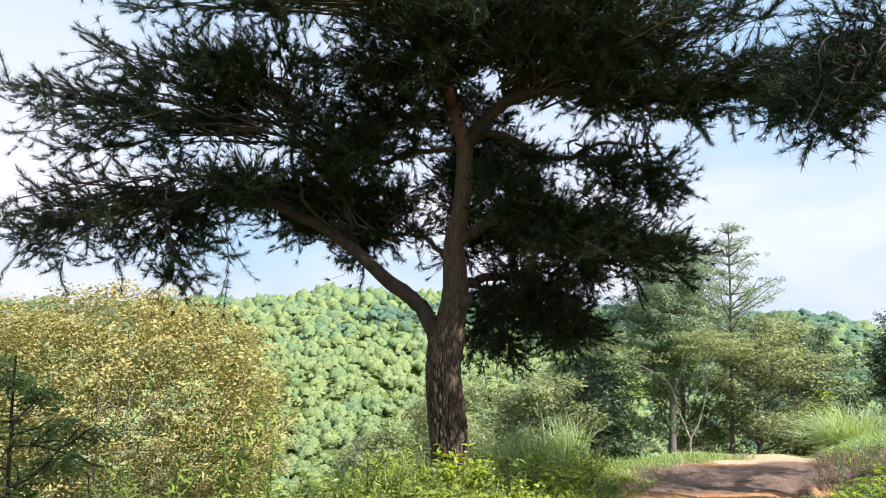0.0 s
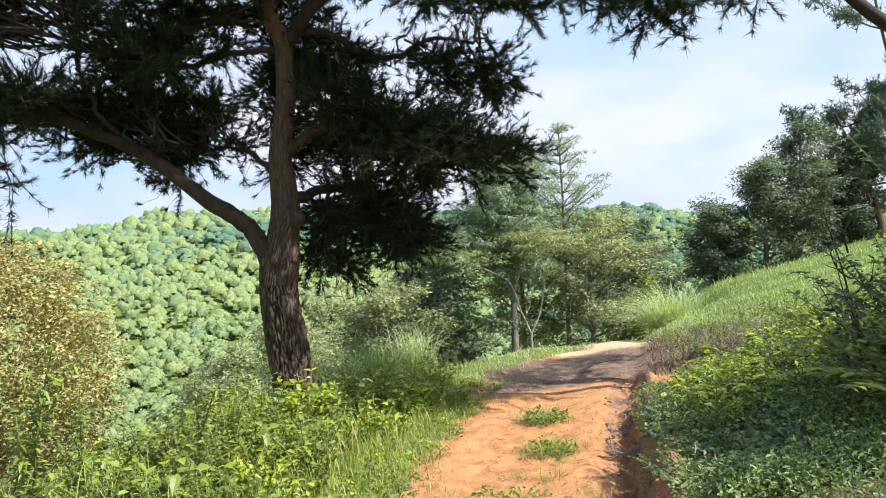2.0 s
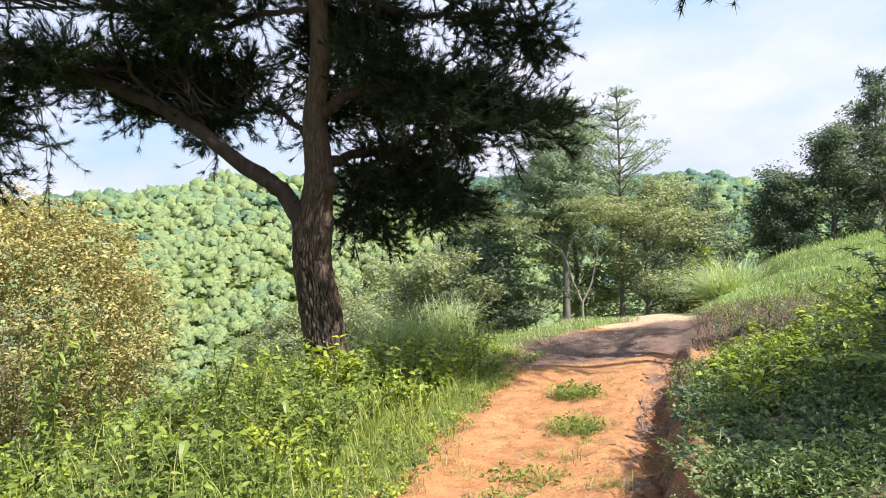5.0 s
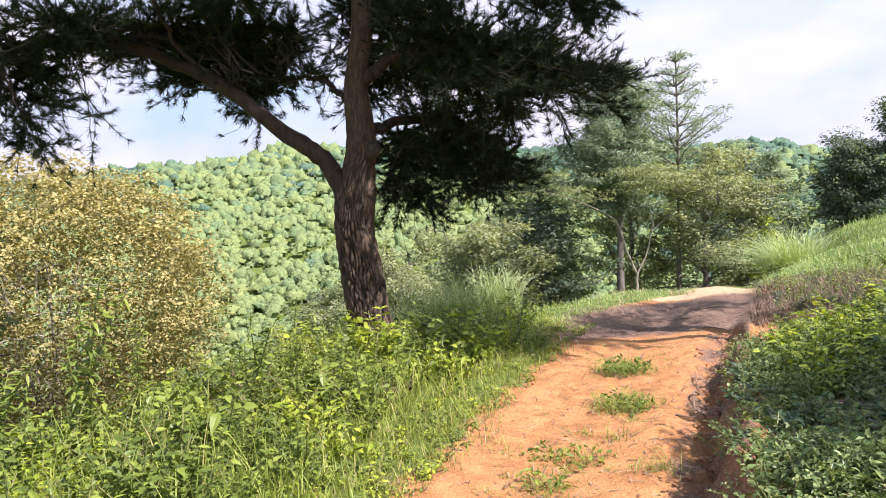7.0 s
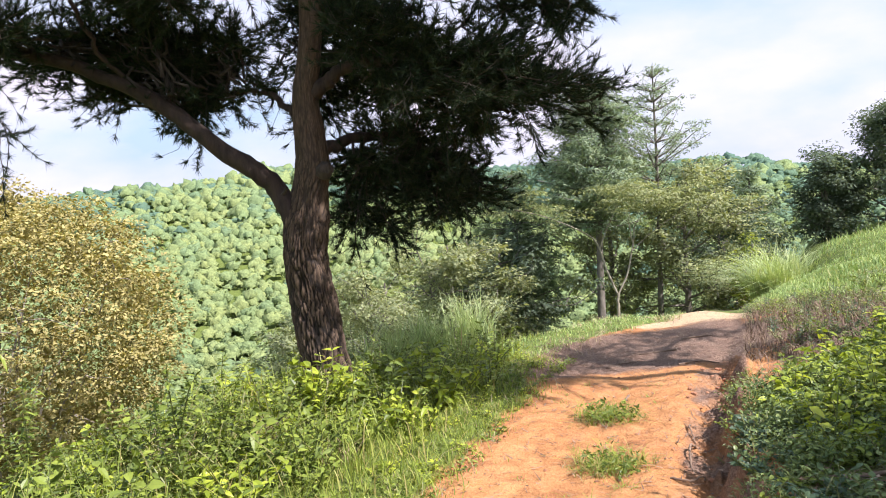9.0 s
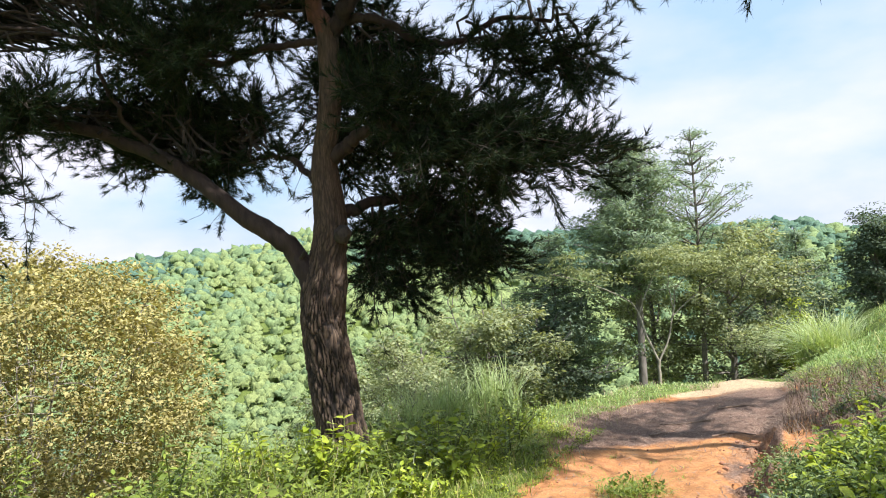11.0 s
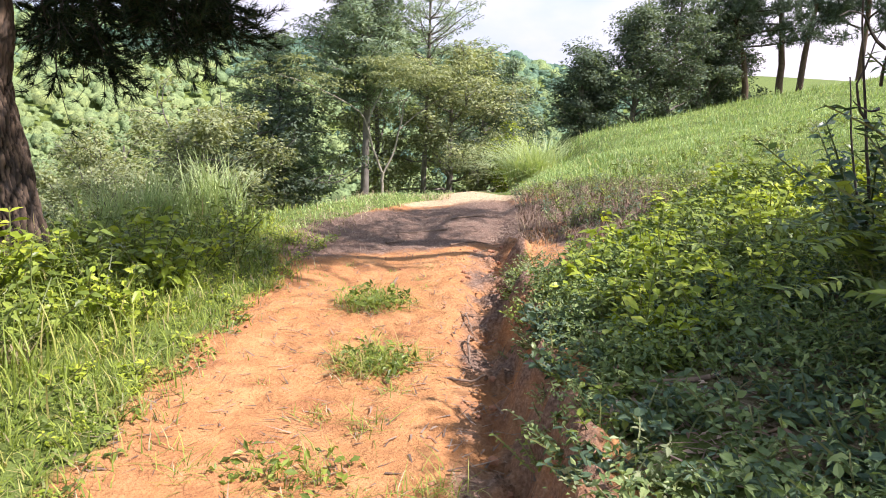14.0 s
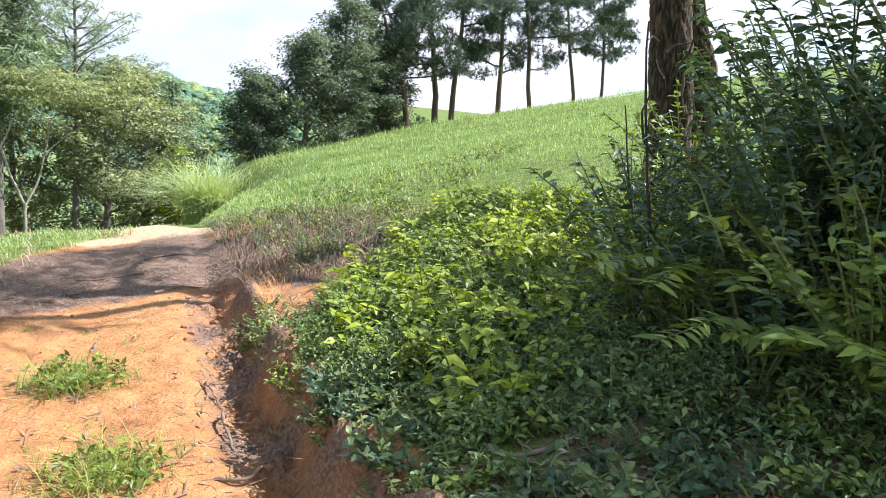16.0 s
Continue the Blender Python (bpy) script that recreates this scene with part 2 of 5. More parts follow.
def quick(name, verts, faces, mats, smooth=False, index=None, normals=None):
    """A mesh from arrays: verts (N, 3), faces (M, 3 or 4)."""
    me = bpy.data.meshes.new(name)
    verts, faces = np.asarray(verts, np.float32), np.array(faces, np.int32)
    if normals is not None:
        p = verts[faces[:, :3]]
        turned = (np.cross(p[:, 1] - p[:, 0], p[:, 2] - p[:, 0]) * np.asarray(normals)[faces[:, 0]]).sum(1) < 0
        faces[turned] = faces[turned][:, ::-1]
    k = faces.shape[1]
    me.vertices.add(len(verts))
    me.vertices.foreach_set("co", verts.ravel())
    me.loops.add(faces.size)
    me.loops.foreach_set("vertex_index", faces.ravel())
    me.polygons.add(len(faces))
    me.polygons.foreach_set("loop_start", np.arange(len(faces), dtype=np.int32) * k)
    me.polygons.foreach_set("use_smooth", np.full(len(faces), smooth))
    for m in mats if isinstance(mats, (list, tuple)) else [mats]:
        me.materials.append(m)
    if index is not None:
        me.polygons.foreach_set("material_index", np.asarray(index, np.int32))
    me.update(calc_edges=True)
    me.validate()
    if normals is not None:
        me.normals_split_custom_set_from_vertices(unit(np.asarray(normals, float)).tolist())
    return me


def part(name, data, parent=None, label="", at=None):
    """Links a mesh as one object, under a thing or a part if one is given."""
    ob = new(name, data)
    if parent is not None:
        ob.parent = parent
    if at is not None:
        ob.matrix_basis = at
    return tagged(ob, label) if label else ob


def unit(v):
    return v / np.maximum(np.linalg.norm(v, axis=-1, keepdims=True), 1e-9)


def tube(points, radii, n=6, rough=None):
    """A closed-ended round tube along points. rough(angle, length, radius): relief added to the radius."""
    pts, radii = np.asarray(points, float), np.asarray(radii, float)
    d = unit(np.gradient(pts, axis=0))
    a0 = np.cross(d[0], [0.3, 0.9, 0.1]) if abs(d[0][2]) > 0.8 else np.cross(d[0], [0, 0, 1.0])
    a = np.empty_like(d)
    a[0] = a0 / np.linalg.norm(a0)
    for i in range(1, len(d)):
        v = a[i - 1] - d[i] * (a[i - 1] @ d[i])
        a[i] = v / np.linalg.norm(v)
    b = np.cross(d, a)
    th = np.arange(n) * 2 * np.pi / n
    length = np.r_[0, np.cumsum(np.linalg.norm(np.diff(pts, axis=0), axis=1))]
    r = radii[:, None] * np.ones(n)
    if rough is not None:
        r = r + rough(th[None, :] + 0 * r, length[:, None] + 0 * r, r)
    ring = pts[:, None] + r[..., None] * (np.cos(th)[None, :, None] * a[:, None] + np.sin(th)[None, :, None] * b[:, None])
    k = len(pts)
    i, j = np.meshgrid(np.arange(k - 1), np.arange(n), indexing="ij")
    j2 = (j + 1) % n
    f = np.stack([i * n + j, i * n + j2, (i + 1) * n + j2, (i + 1) * n + j], -1).reshape(-1, 4)
    v = np.concatenate([ring.reshape(-1, 3), pts[:1], pts[-1:]])
    return v, f


def join(pieces):
    vs, fs, off = [], [], 0
    for v, f in pieces:
        vs.append(v)
        fs.append(np.asarray(f) + off)
        off += len(v)
    return np.concatenate(vs), np.concatenate(fs)


def bend(rng, start, way, length, steps=8, wander=0.15, lift=0.0):
    """A wandering line from start along way, lifted or drooping as it goes."""
    p, d = [np.array(start, float)], np.array(way, float) / np.linalg.norm(way)
    for _ in range(steps):
        d = d + rng.normal(0, wander, 3) + [0, 0, lift / steps]
        d /= np.linalg.norm(d)
        p.append(p[-1] + d * length / steps)
    return np.array(p)


def smooth_line(points, steps):
    """Points along a soft curve through the given ones."""
    p = np.asarray(points, float)
    t = np.linspace(0, len(p) - 1, steps)
    i = np.clip(t.astype(int), 0, len(p) - 2)
    u = (t - i)[:, None]
    m = np.gradient(p, axis=0)
    return (2 * u**3 - 3 * u**2 + 1) * p[i] + (u**3 - 2 * u**2 + u) * m[i] + (3 * u**2 - 2 * u**3) * p[i + 1] + (u**3 - u**2) * m[i + 1]


def leaves(rng, where, size, flat=0.5, narrow=0.55, ways=None, droop=0.2):
    """Folded, pointed leaves at the given places: two triangles each, hinged on the midrib."""
    k = len(where)
    d = rng.normal(0, 1, (k, 3)) if ways is None else ways + rng.normal(0, 0.45, (k, 3))
    d[:, 2] *= 1 - flat
    d[:, 2] -= droop
    d = unit(d)
    nrm = unit(rng.normal(0, 1, (k, 3)) * (1 - flat) + [0, 0, 1.0])
    side = unit(np.cross(d, nrm))
    up = np.cross(side, d)
    s = size * rng.uniform(0.6, 1.3, (k, 1))
    mid = where + d * s * 0.45
    fold = up * s * 0.1
    v = np.stack([where, mid + side * s * narrow * 0.5 + fold, where + d * s - up * s * 0.06, mid - side * s * narrow * 0.5 + fold], 1)
    b = np.arange(k)[:, None] * 4
    f = np.concatenate([b + [0, 1, 2], b + [0, 2, 3]])
    return v.reshape(-1, 3), f


def broad_leaves(rng, where, size, narrow, ways, droop=0.25):
    """Leaves seen near: a rounded, pointed outline in eight triangles, creased on the midrib and bent over."""
    k = len(where)
    d = ways + rng.normal(0, 0.4, (k, 3))
    d[:, 2] *= 0.7
    d = unit(d)
    nrm = unit(rng.normal(0, 0.35, (k, 3)) + [0, 0, 1.0])
    side = unit(np.cross(d, nrm))
    up = np.cross(side, d)
    s = size * rng.uniform(0.55, 1.3, (k, 1))
    bow = droop * rng.uniform(0.3, 1.8, (k, 1))

    def at(t, w):
        p = where + d * s * t - np.array([0, 0, 1.0]) * s * bow * t * t
        return p + side * s * w + up * s * (0.22 * abs(w))
    h = narrow * 0.5
    v = np.stack([at(0.0, 0), at(0.32, -h), at(0.68, -0.72 * h), at(1.0, 0), at(0.68, 0.72 * h), at(0.32, h), at(0.34, 0), at(0.7, 0)], 1)
    b = np.arange(k)[:, None] * 8
    tri = [(0, 6, 1), (0, 5, 6), (1, 6, 7), (1, 7, 2), (6, 5, 4), (6, 4, 7), (2, 7, 3), (7, 4, 3)]
    return v.reshape(-1, 3), np.concatenate([b + list(t) for t in tri])


def needles(rng, where, ways, count, length, width, spread=0.75):
    """Tufts of thin needles, each a narrow triangle, fanned round the twig's way."""
    k = len(where)
    w = np.repeat(where, count, 0)
    d = np.repeat(unit(ways), count, 0)
    back = rng.uniform(0, 0.6, (k * count, 1)) * length
    nd = unit(d + rng.normal(0, spread, (k * count, 3)))
    base = w - d * back
    s = unit(np.cross(nd, rng.normal(0, 1, (k * count, 3)))) * width * 0.5
    ln = length * rng.uniform(0.7, 1.15, (k * count, 1))
    v = np.stack([base - s, base + s, base + nd * ln], 1).reshape(-1, 3)
    return v, np.arange(k * count * 3).reshape(-1, 3)


def blades(rng, where, height, width, lean=0.35, segs=2):
    """Grass blades: tapering strips that bend over."""
    k = len(where)
    h = height * rng.uniform(0.5, 1.25, (k, 1))
    az = rng.uniform(0, 2 * np.pi, k)
    out = np.stack([np.cos(az), np.sin(az), 0 * az], 1)
    side = np.stack([-np.sin(az), np.cos(az), 0 * az], 1)
    ln = lean * rng.uniform(0.2, 1.6, (k, 1))
    rows = []
    for j in range(segs):
        u = j / segs
        c = where + [0, 0, 1.0] * h * (u - 0.3 * ln * u * u) + out * h * ln * u * u
        wd = width * (1 - 0.6 * u)
        rows += [c - side * wd / 2, c + side * wd / 2]
    rows.append(where + [0, 0, 1.0] * h * (1 - 0.3 * ln) + out * h * ln)
    v = np.stack(rows, 1)
    m = v.shape[1]
    b = np.arange(k)[:, None] * m
    f = []
    for j in range(segs - 1):
        f += [b + [2 * j, 2 * j + 1, 2 * j + 3], b + [2 * j, 2 * j + 3, 2 * j + 2]]
    f.append(b + [m - 3, m - 2, m - 1])
    return v.reshape(-1, 3), np.concatenate(f)


# ---- lie of the land ----


def smooth(a, b, v):
    u = np.clip((v - a) / (b - a), 0, 1)
    return u * u * (3 - 2 * u)


def wave(x, y, s, seed=0.0):
    """Cheap smooth unevenness, about -1 to 1."""
    return (np.sin(x * s + seed) * np.cos(y * s * 1.13 + 2 * seed) + 0.6 * np.sin((x * 0.6 + y) * s * 1.9 + 3 * seed)
            + 0.4 * np.cos((x - 0.8 * y) * s * 3.1 + seed)) / 2


def rough_noise(x, y, scale, seed=0):
    """Lattice noise in octaves, about -1 to 1, as seen at the given steps a metre."""
    total, amp = 0.0, 1.0
    for k in range(4):
        px, py = x * scale * 2**k, y * scale * 2**k
        ix, iy = np.floor(px), np.floor(py)
        fx, fy = px - ix, py - iy
        fx, fy = fx * fx * (3 - 2 * fx), fy * fy * (3 - 2 * fy)

        def corner(a, b):
            h = np.sin(a * 127.1 + b * 311.7 + seed * 74.7 + k * 19.3) * 43758.5453
            return 2 * (h - np.floor(h)) - 1
        top = corner(ix, iy) * (1 - fx) + corner(ix + 1, iy) * fx
        low = corner(ix, iy + 1) * (1 - fx) + corner(ix + 1, iy + 1) * fx
        total = total + amp * (top * (1 - fy) + low * fy)
        amp *= 0.55
    return total / 1.6


def track_x(y):
    """The middle of the track at y."""
    return 1.32 + 0.46 * (y - 5) + 0.024 * np.maximum(5 - y, 0) ** 2 / (1 + 0.04 * np.maximum(5 - y, 0) ** 2) + 0.04 * np.sin(y * 0.7)


def across(x, y):
    """Metres to the right of the track's middle."""
    return (x - track_x(y)) * 0.9


def ridge(az):
    """The far skyline: degrees above the eye, by degrees clockwise from +y."""
    return 0.75 + 1.3 * np.exp(-(((az + 4) / 13) ** 2)) - 0.95 / (1 + np.exp(-(az - 28.5) / 1.6)) + 0.12 * np.sin(az * 0.55) + 0.06 * np.sin(az * 1.7)


def ground_z(x, y):
    x, y = np.asarray(x, float), np.asarray(y, float)
    u = across(x, y)
    hill = 0.82 + 0.17 * (x - y)
    hill = np.where(hill > 5, 5 + (hill - 5) * 0.3, hill)
    bench = 0.35 - 0.05 * y - 0.24 * np.maximum(y - 11.6, 0) * smooth(11.4, 13.2, y)
    edge = 0.80 + 0.07 * wave(x, y, 2.3) + 0.04 * wave(x, y, 7.0, 1.0)
    right = smooth(edge - 0.02, edge + 0.15 + 0.7 * smooth(11.0, 14.0, y) + 2.0 * smooth(13.0, 18.0, y), u)
    verge = 0.06 * smooth(-0.7, -1.2, u)
    brow = 2.7 - 2.1 * smooth(8.9, 11.6, y) * smooth(16, 13, y)
    fall = -0.42 * np.maximum(-u - brow, 0) * smooth(-brow, -brow - 1.2, u)
    z = (bench + verge + fall) * (1 - right) + np.maximum(hill, bench - 0.02 - 0.1 * np.maximum(y - 12, 0)) * right
    z = z - 0.05 * smooth(0.45, 0.75, u) * (1 - right) * smooth(10, 7, y)
    ruts = 0.025 * np.cos((u - 0.5) * 5.0) * smooth(0.95, 0.5, np.abs(u))
    z = z + ruts + 0.012 * wave(x, y, 3.1, 0.7) + 0.006 * wave(x, y, 9.5, 2.0)
    # beyond the shoulder the land drops to the valley, then the far hillside rises
    r = np.hypot(x, y - 3)
    az = np.degrees(np.arctan2(x, y - 3))
    edge_r = 31 + 4 * smooth(35, 55, az)
    near = np.maximum(z, -27) - 0.55 * np.maximum(r - edge_r, 0)
    near = np.maximum(near, -30 + 0 * near)
    top = 1.9 + 450 * np.tan(np.radians(ridge(np.clip(az, -60, 60)))) - 11.0
    far = -30 + (top + 30) * smooth(95, 470, r) ** 0.9 + 1.6 * wave(x, y, 0.03, 1.0) * smooth(100, 200, r)
    far = np.where(r > 470, top - 0.05 * (r - 470), far)
    return np.where(r > 95, np.maximum(far, near), np.maximum(near, -30))


def graded(stretches, reach, n):
    """Even steps within each stretch (from, to, step), then growing ones out to reach on both sides."""
    mid = np.concatenate([np.arange(lo, hi - 1e-6, step) for lo, hi, step in stretches])
    step = stretches[0][2]
    g = np.geomspace(step, reach, n)
    g = np.cumsum(g) * reach / np.cumsum(g)[-1]
    return np.r_[mid[0] - g[::-1], mid, stretches[-1][1] + g]


def build_ground():
    xs = graded([(-4.0, 0.8, 0.1), (0.8, 4.0, 0.027), (4.0, 8.0, 0.1)], 1800, 66)
    ys = graded([(0.5, 3.6, 0.1), (3.6, 8.4, 0.036), (8.4, 13.5, 0.07)], 1800, 66)
    gx, gy = np.meshgrid(xs, ys, indexing="ij")
    gz = ground_z(gx, gy)
    u = across(gx, gy)
    bank = smooth(0.6, 0.8, u) * (1 - smooth(0.9, 1.12, u)) * smooth(9.5, 8, gy)
    rag = rough_noise(gx, gy, 5.0, 1)
    gz = gz + bank * (0.14 * rag + 0.075 * rough_noise(gx, gy, 16.0, 2)) - 0.03 * bank * np.abs(rough_noise(gx, gy, 9.0, 5))
    near = smooth(1.6, 1.2, np.abs(u)) * smooth(13, 11, gy)
    gz = gz + near * (0.016 * rough_noise(gx, gy, 4.0, 3) + 0.008 * rough_noise(gx, gy, 14.0, 4))
    left = -0.74 - 0.25 * smooth(7.5, 8.8, gy) + 0.1 * wave(gx, gy, 1.9, 2.0) + 0.06 * wave(gx, gy, 6, 1.0)
    left = left + 1.15 * smooth(9.6, 12.2, gy)
    lip = 0.96 + 0.4 * smooth(6.0, 7.0, gy) - 1.0 * smooth(10.7, 12.0, gy)
    sand = smooth(10.7, 11.3, gy + 0.15 * wave(gx, gy, 3.0))
    clay = smooth(left - 0.25, left + 0.12, u) * (1 - smooth(lip, lip + 0.2, u)) * (1 - smooth(13.5, 16, gy))
    clay = np.maximum(clay, smooth(0.8, 1.0, u) * smooth(2.2, 1.2, u) * smooth(6.4, 7.2, gy) * smooth(9.6, 8.4, gy))
    litter = smooth(8.2, 8.9, gy + 0.25 * wave(gx, gy, 2.2)) * smooth(11.3, 10.4, gy - 0.3 * u) * smooth(-1.3, -0.9, u - 0.9 * smooth(9.6, 11.8, gy)) * smooth(2.6 - 1.5 * smooth(9.4, 10.6, gy), 1.8 - 1.0 * smooth(9.4, 10.6, gy), u) * 0.9
    litter = np.maximum(litter, 0.55 * smooth(1.2, 1.5, u) * smooth(4.5, 2.5, u) * smooth(8.5, 7, gy))
    litter = np.maximum(litter, 0.72 * smooth(1.0, 1.3, u) * smooth(3.6, 2.6, u) * smooth(6.9, 7.6, gy) * smooth(10.8, 9.6, gy + 0.5 * (u - 1.2)) * smooth(-0.3, 0.3, rag + 0.6 - 0.5 * smooth(1.6, 1.2, u)))
    # Debris at the bank's foot; its brown also paints shade on the cut face.
    foot = smooth(0.42, 0.62, u) * smooth(1.05, 0.95, u) * smooth(9.2, 8.2, gy)
    litter = np.maximum(litter, foot * (0.5 + 0.28 * rag))
    nx, ny = gx.shape
    i, j = np.meshgrid(np.arange(nx - 1), np.arange(ny - 1), indexing="ij")
    f = np.stack([i * ny + j, (i + 1) * ny + j, (i + 1) * ny + j + 1, i * ny + j + 1], -1).reshape(-1, 4)
    v = np.stack([gx, gy, gz], -1).reshape(-1, 3)
    fx, fy = v[f].mean(1)[:, 0], v[f].mean(1)[:, 1]
    fu = across(fx, fy)
    on_track = (np.abs(fu) < 0.82) & (fy > -20) & (fy < 14.5)
    for name, pick, label, cat in (("ground", ~on_track, "red earth hillside with turf and leaf litter", "ground"),
                                   ("road", on_track, "rutted red clay farm track with brown litter", "dirt road")):
        fs = f[pick]
        used, inv = np.unique(fs, return_inverse=True)
        me = quick(name, v[used], inv.reshape(-1, 4), M_SOIL, smooth=True)
        for key, val in (("clay", clay), ("litter", litter), ("sand", sand)):
            me.attributes.new(key, "FLOAT", "POINT").data.foreach_set("value", val.ravel()[used].astype(np.float32))
        tagged(new(name, me), label, cat, kind="structure")


build_ground()

# ---- trees ----


def gz1(x, y):
    return float(ground_z(np.array([x]), np.array([y]))[0])


def thing(name, x, y, z, label, category, group=""):
    ob = new(name)
    ob.matrix_basis = pose(x, y, z)
    ob.empty_display_size = 0.2
    return tagged(ob, label, category, group)


def plates(th, ln):
    """Bark plates, 0 in the cracks to 1: wandering, mostly upright cracks with slanting breaks."""
    w = th + 0.06 * np.sin(ln * 5.3 + 2 * np.sin(th * 2)) + 0.04 * np.sin(ln * 17 + th * 5) + 0.10 * rough_noise(th * 2.5, ln * 4.0, 1.0, 9)
    a = np.abs(np.sin(w * 19 + 1.3 * np.sin(ln * 4.1 + th * 3)))
    b = np.abs(np.sin(w * 7.5 + ln * 14 + 1.2 * np.sin(ln * 8 + th * 7)))
    c = np.abs(np.sin(w * 6.5 - ln * 11 + 0.9 * np.sin(ln * 15)))
    chip = smooth(0.15, 0.5, rough_noise(th * 4.2, ln * 8.5, 1.0, 3))
    return (1 - 0.5 * chip) * np.clip(np.minimum(a * 1.7, np.minimum(0.25 + 1.9 * b, 0.3 + 1.9 * c)), 0, 1)


def furrows(th, ln, r):
    return 0.032 * (plates(th, ln) - 0.7) * np.clip(r / 0.2, 0.2, 1) + 0.004 * np.sin(ln * 31 + th * 9) + 0.006 * np.sin(ln * 7 + th * 2)


def bark_mesh(name, line, radii, n, scale, mat):
    """A trunk with cut bark; the cracks are kept as a value for the material."""
    v, f = tube(line, radii, n, lambda th, ln, r: furrows(th, ln, r) * scale(ln))
    me = quick(name, v, f, mat, True)
    length = np.r_[0, np.cumsum(np.linalg.norm(np.diff(line, axis=0), axis=1))]
    th = np.arange(n) * 2 * np.pi / n
    deep = 1 - plates(th[None, :] + 0 * length[:, None], length[:, None] + 0 * th[None, :])
    deep = np.clip(deep * 1.9 - 0.1, 0, 1) * np.clip(scale(length), 0, 1)[:, None]
    me.attributes.new("crack", "FLOAT", "POINT").data.foreach_set("value", np.r_[deep.ravel(), 0, 0].astype(np.float32))
    return me


def pads_to_twigs(rng, pads, per, twigs, tufts):
    """Boughs from each foliage pad's root into the pad, their twigs, and the places and ways of the needle tufts."""
    wood, places, ways = [], [], []
    for root, mid, rad, dens in pads:
        root, mid, rad = (np.array(q, float) for q in (root, mid, rad))
        for _ in range(max(2, round(per * dens))):
            q = rng.normal(0, 1, 3)
            q = q / np.linalg.norm(q) * rng.uniform(0.35, 1.0) ** 0.6
            tip = mid + q * rad
            line = smooth_line([root + rng.normal(0, 0.09, 3), root * 0.45 + tip * 0.55 + rng.normal(0, 0.1, 3) + [0, 0, 0.08], tip], 8)
            line[1:-1] += rng.normal(0, 0.03, (6, 3))
            wood.append(tube(line, np.linspace(0.015, 0.005, 8), 4))
            for _ in range(twigs):
                k = rng.integers(3, 8)
                s = line[k]
                d = unit((line[k] - line[k - 1])[None])[0] + rng.normal(0, 0.75, 3) * [1, 1, 0.55]
                ln = rng.uniform(0.22, 0.5)
                tw = bend(rng, s, d, ln, 4, 0.18, 0.25)
                wood.append(tube(tw[[0, 2, 4]], [0.0042, 0.003, 0.002], 3))
                m = rng.integers(2, 2 + tufts)
                for a in np.linspace(1, 0.25, m):
                    i = min(int(a * 4), 3)
                    places.append(tw[i] + (tw[i + 1] - tw[i]) * (a * 4 - i))
                    ways.append(tw[i + 1] - tw[i])
    return join(wood), np.array(places), np.array(ways)


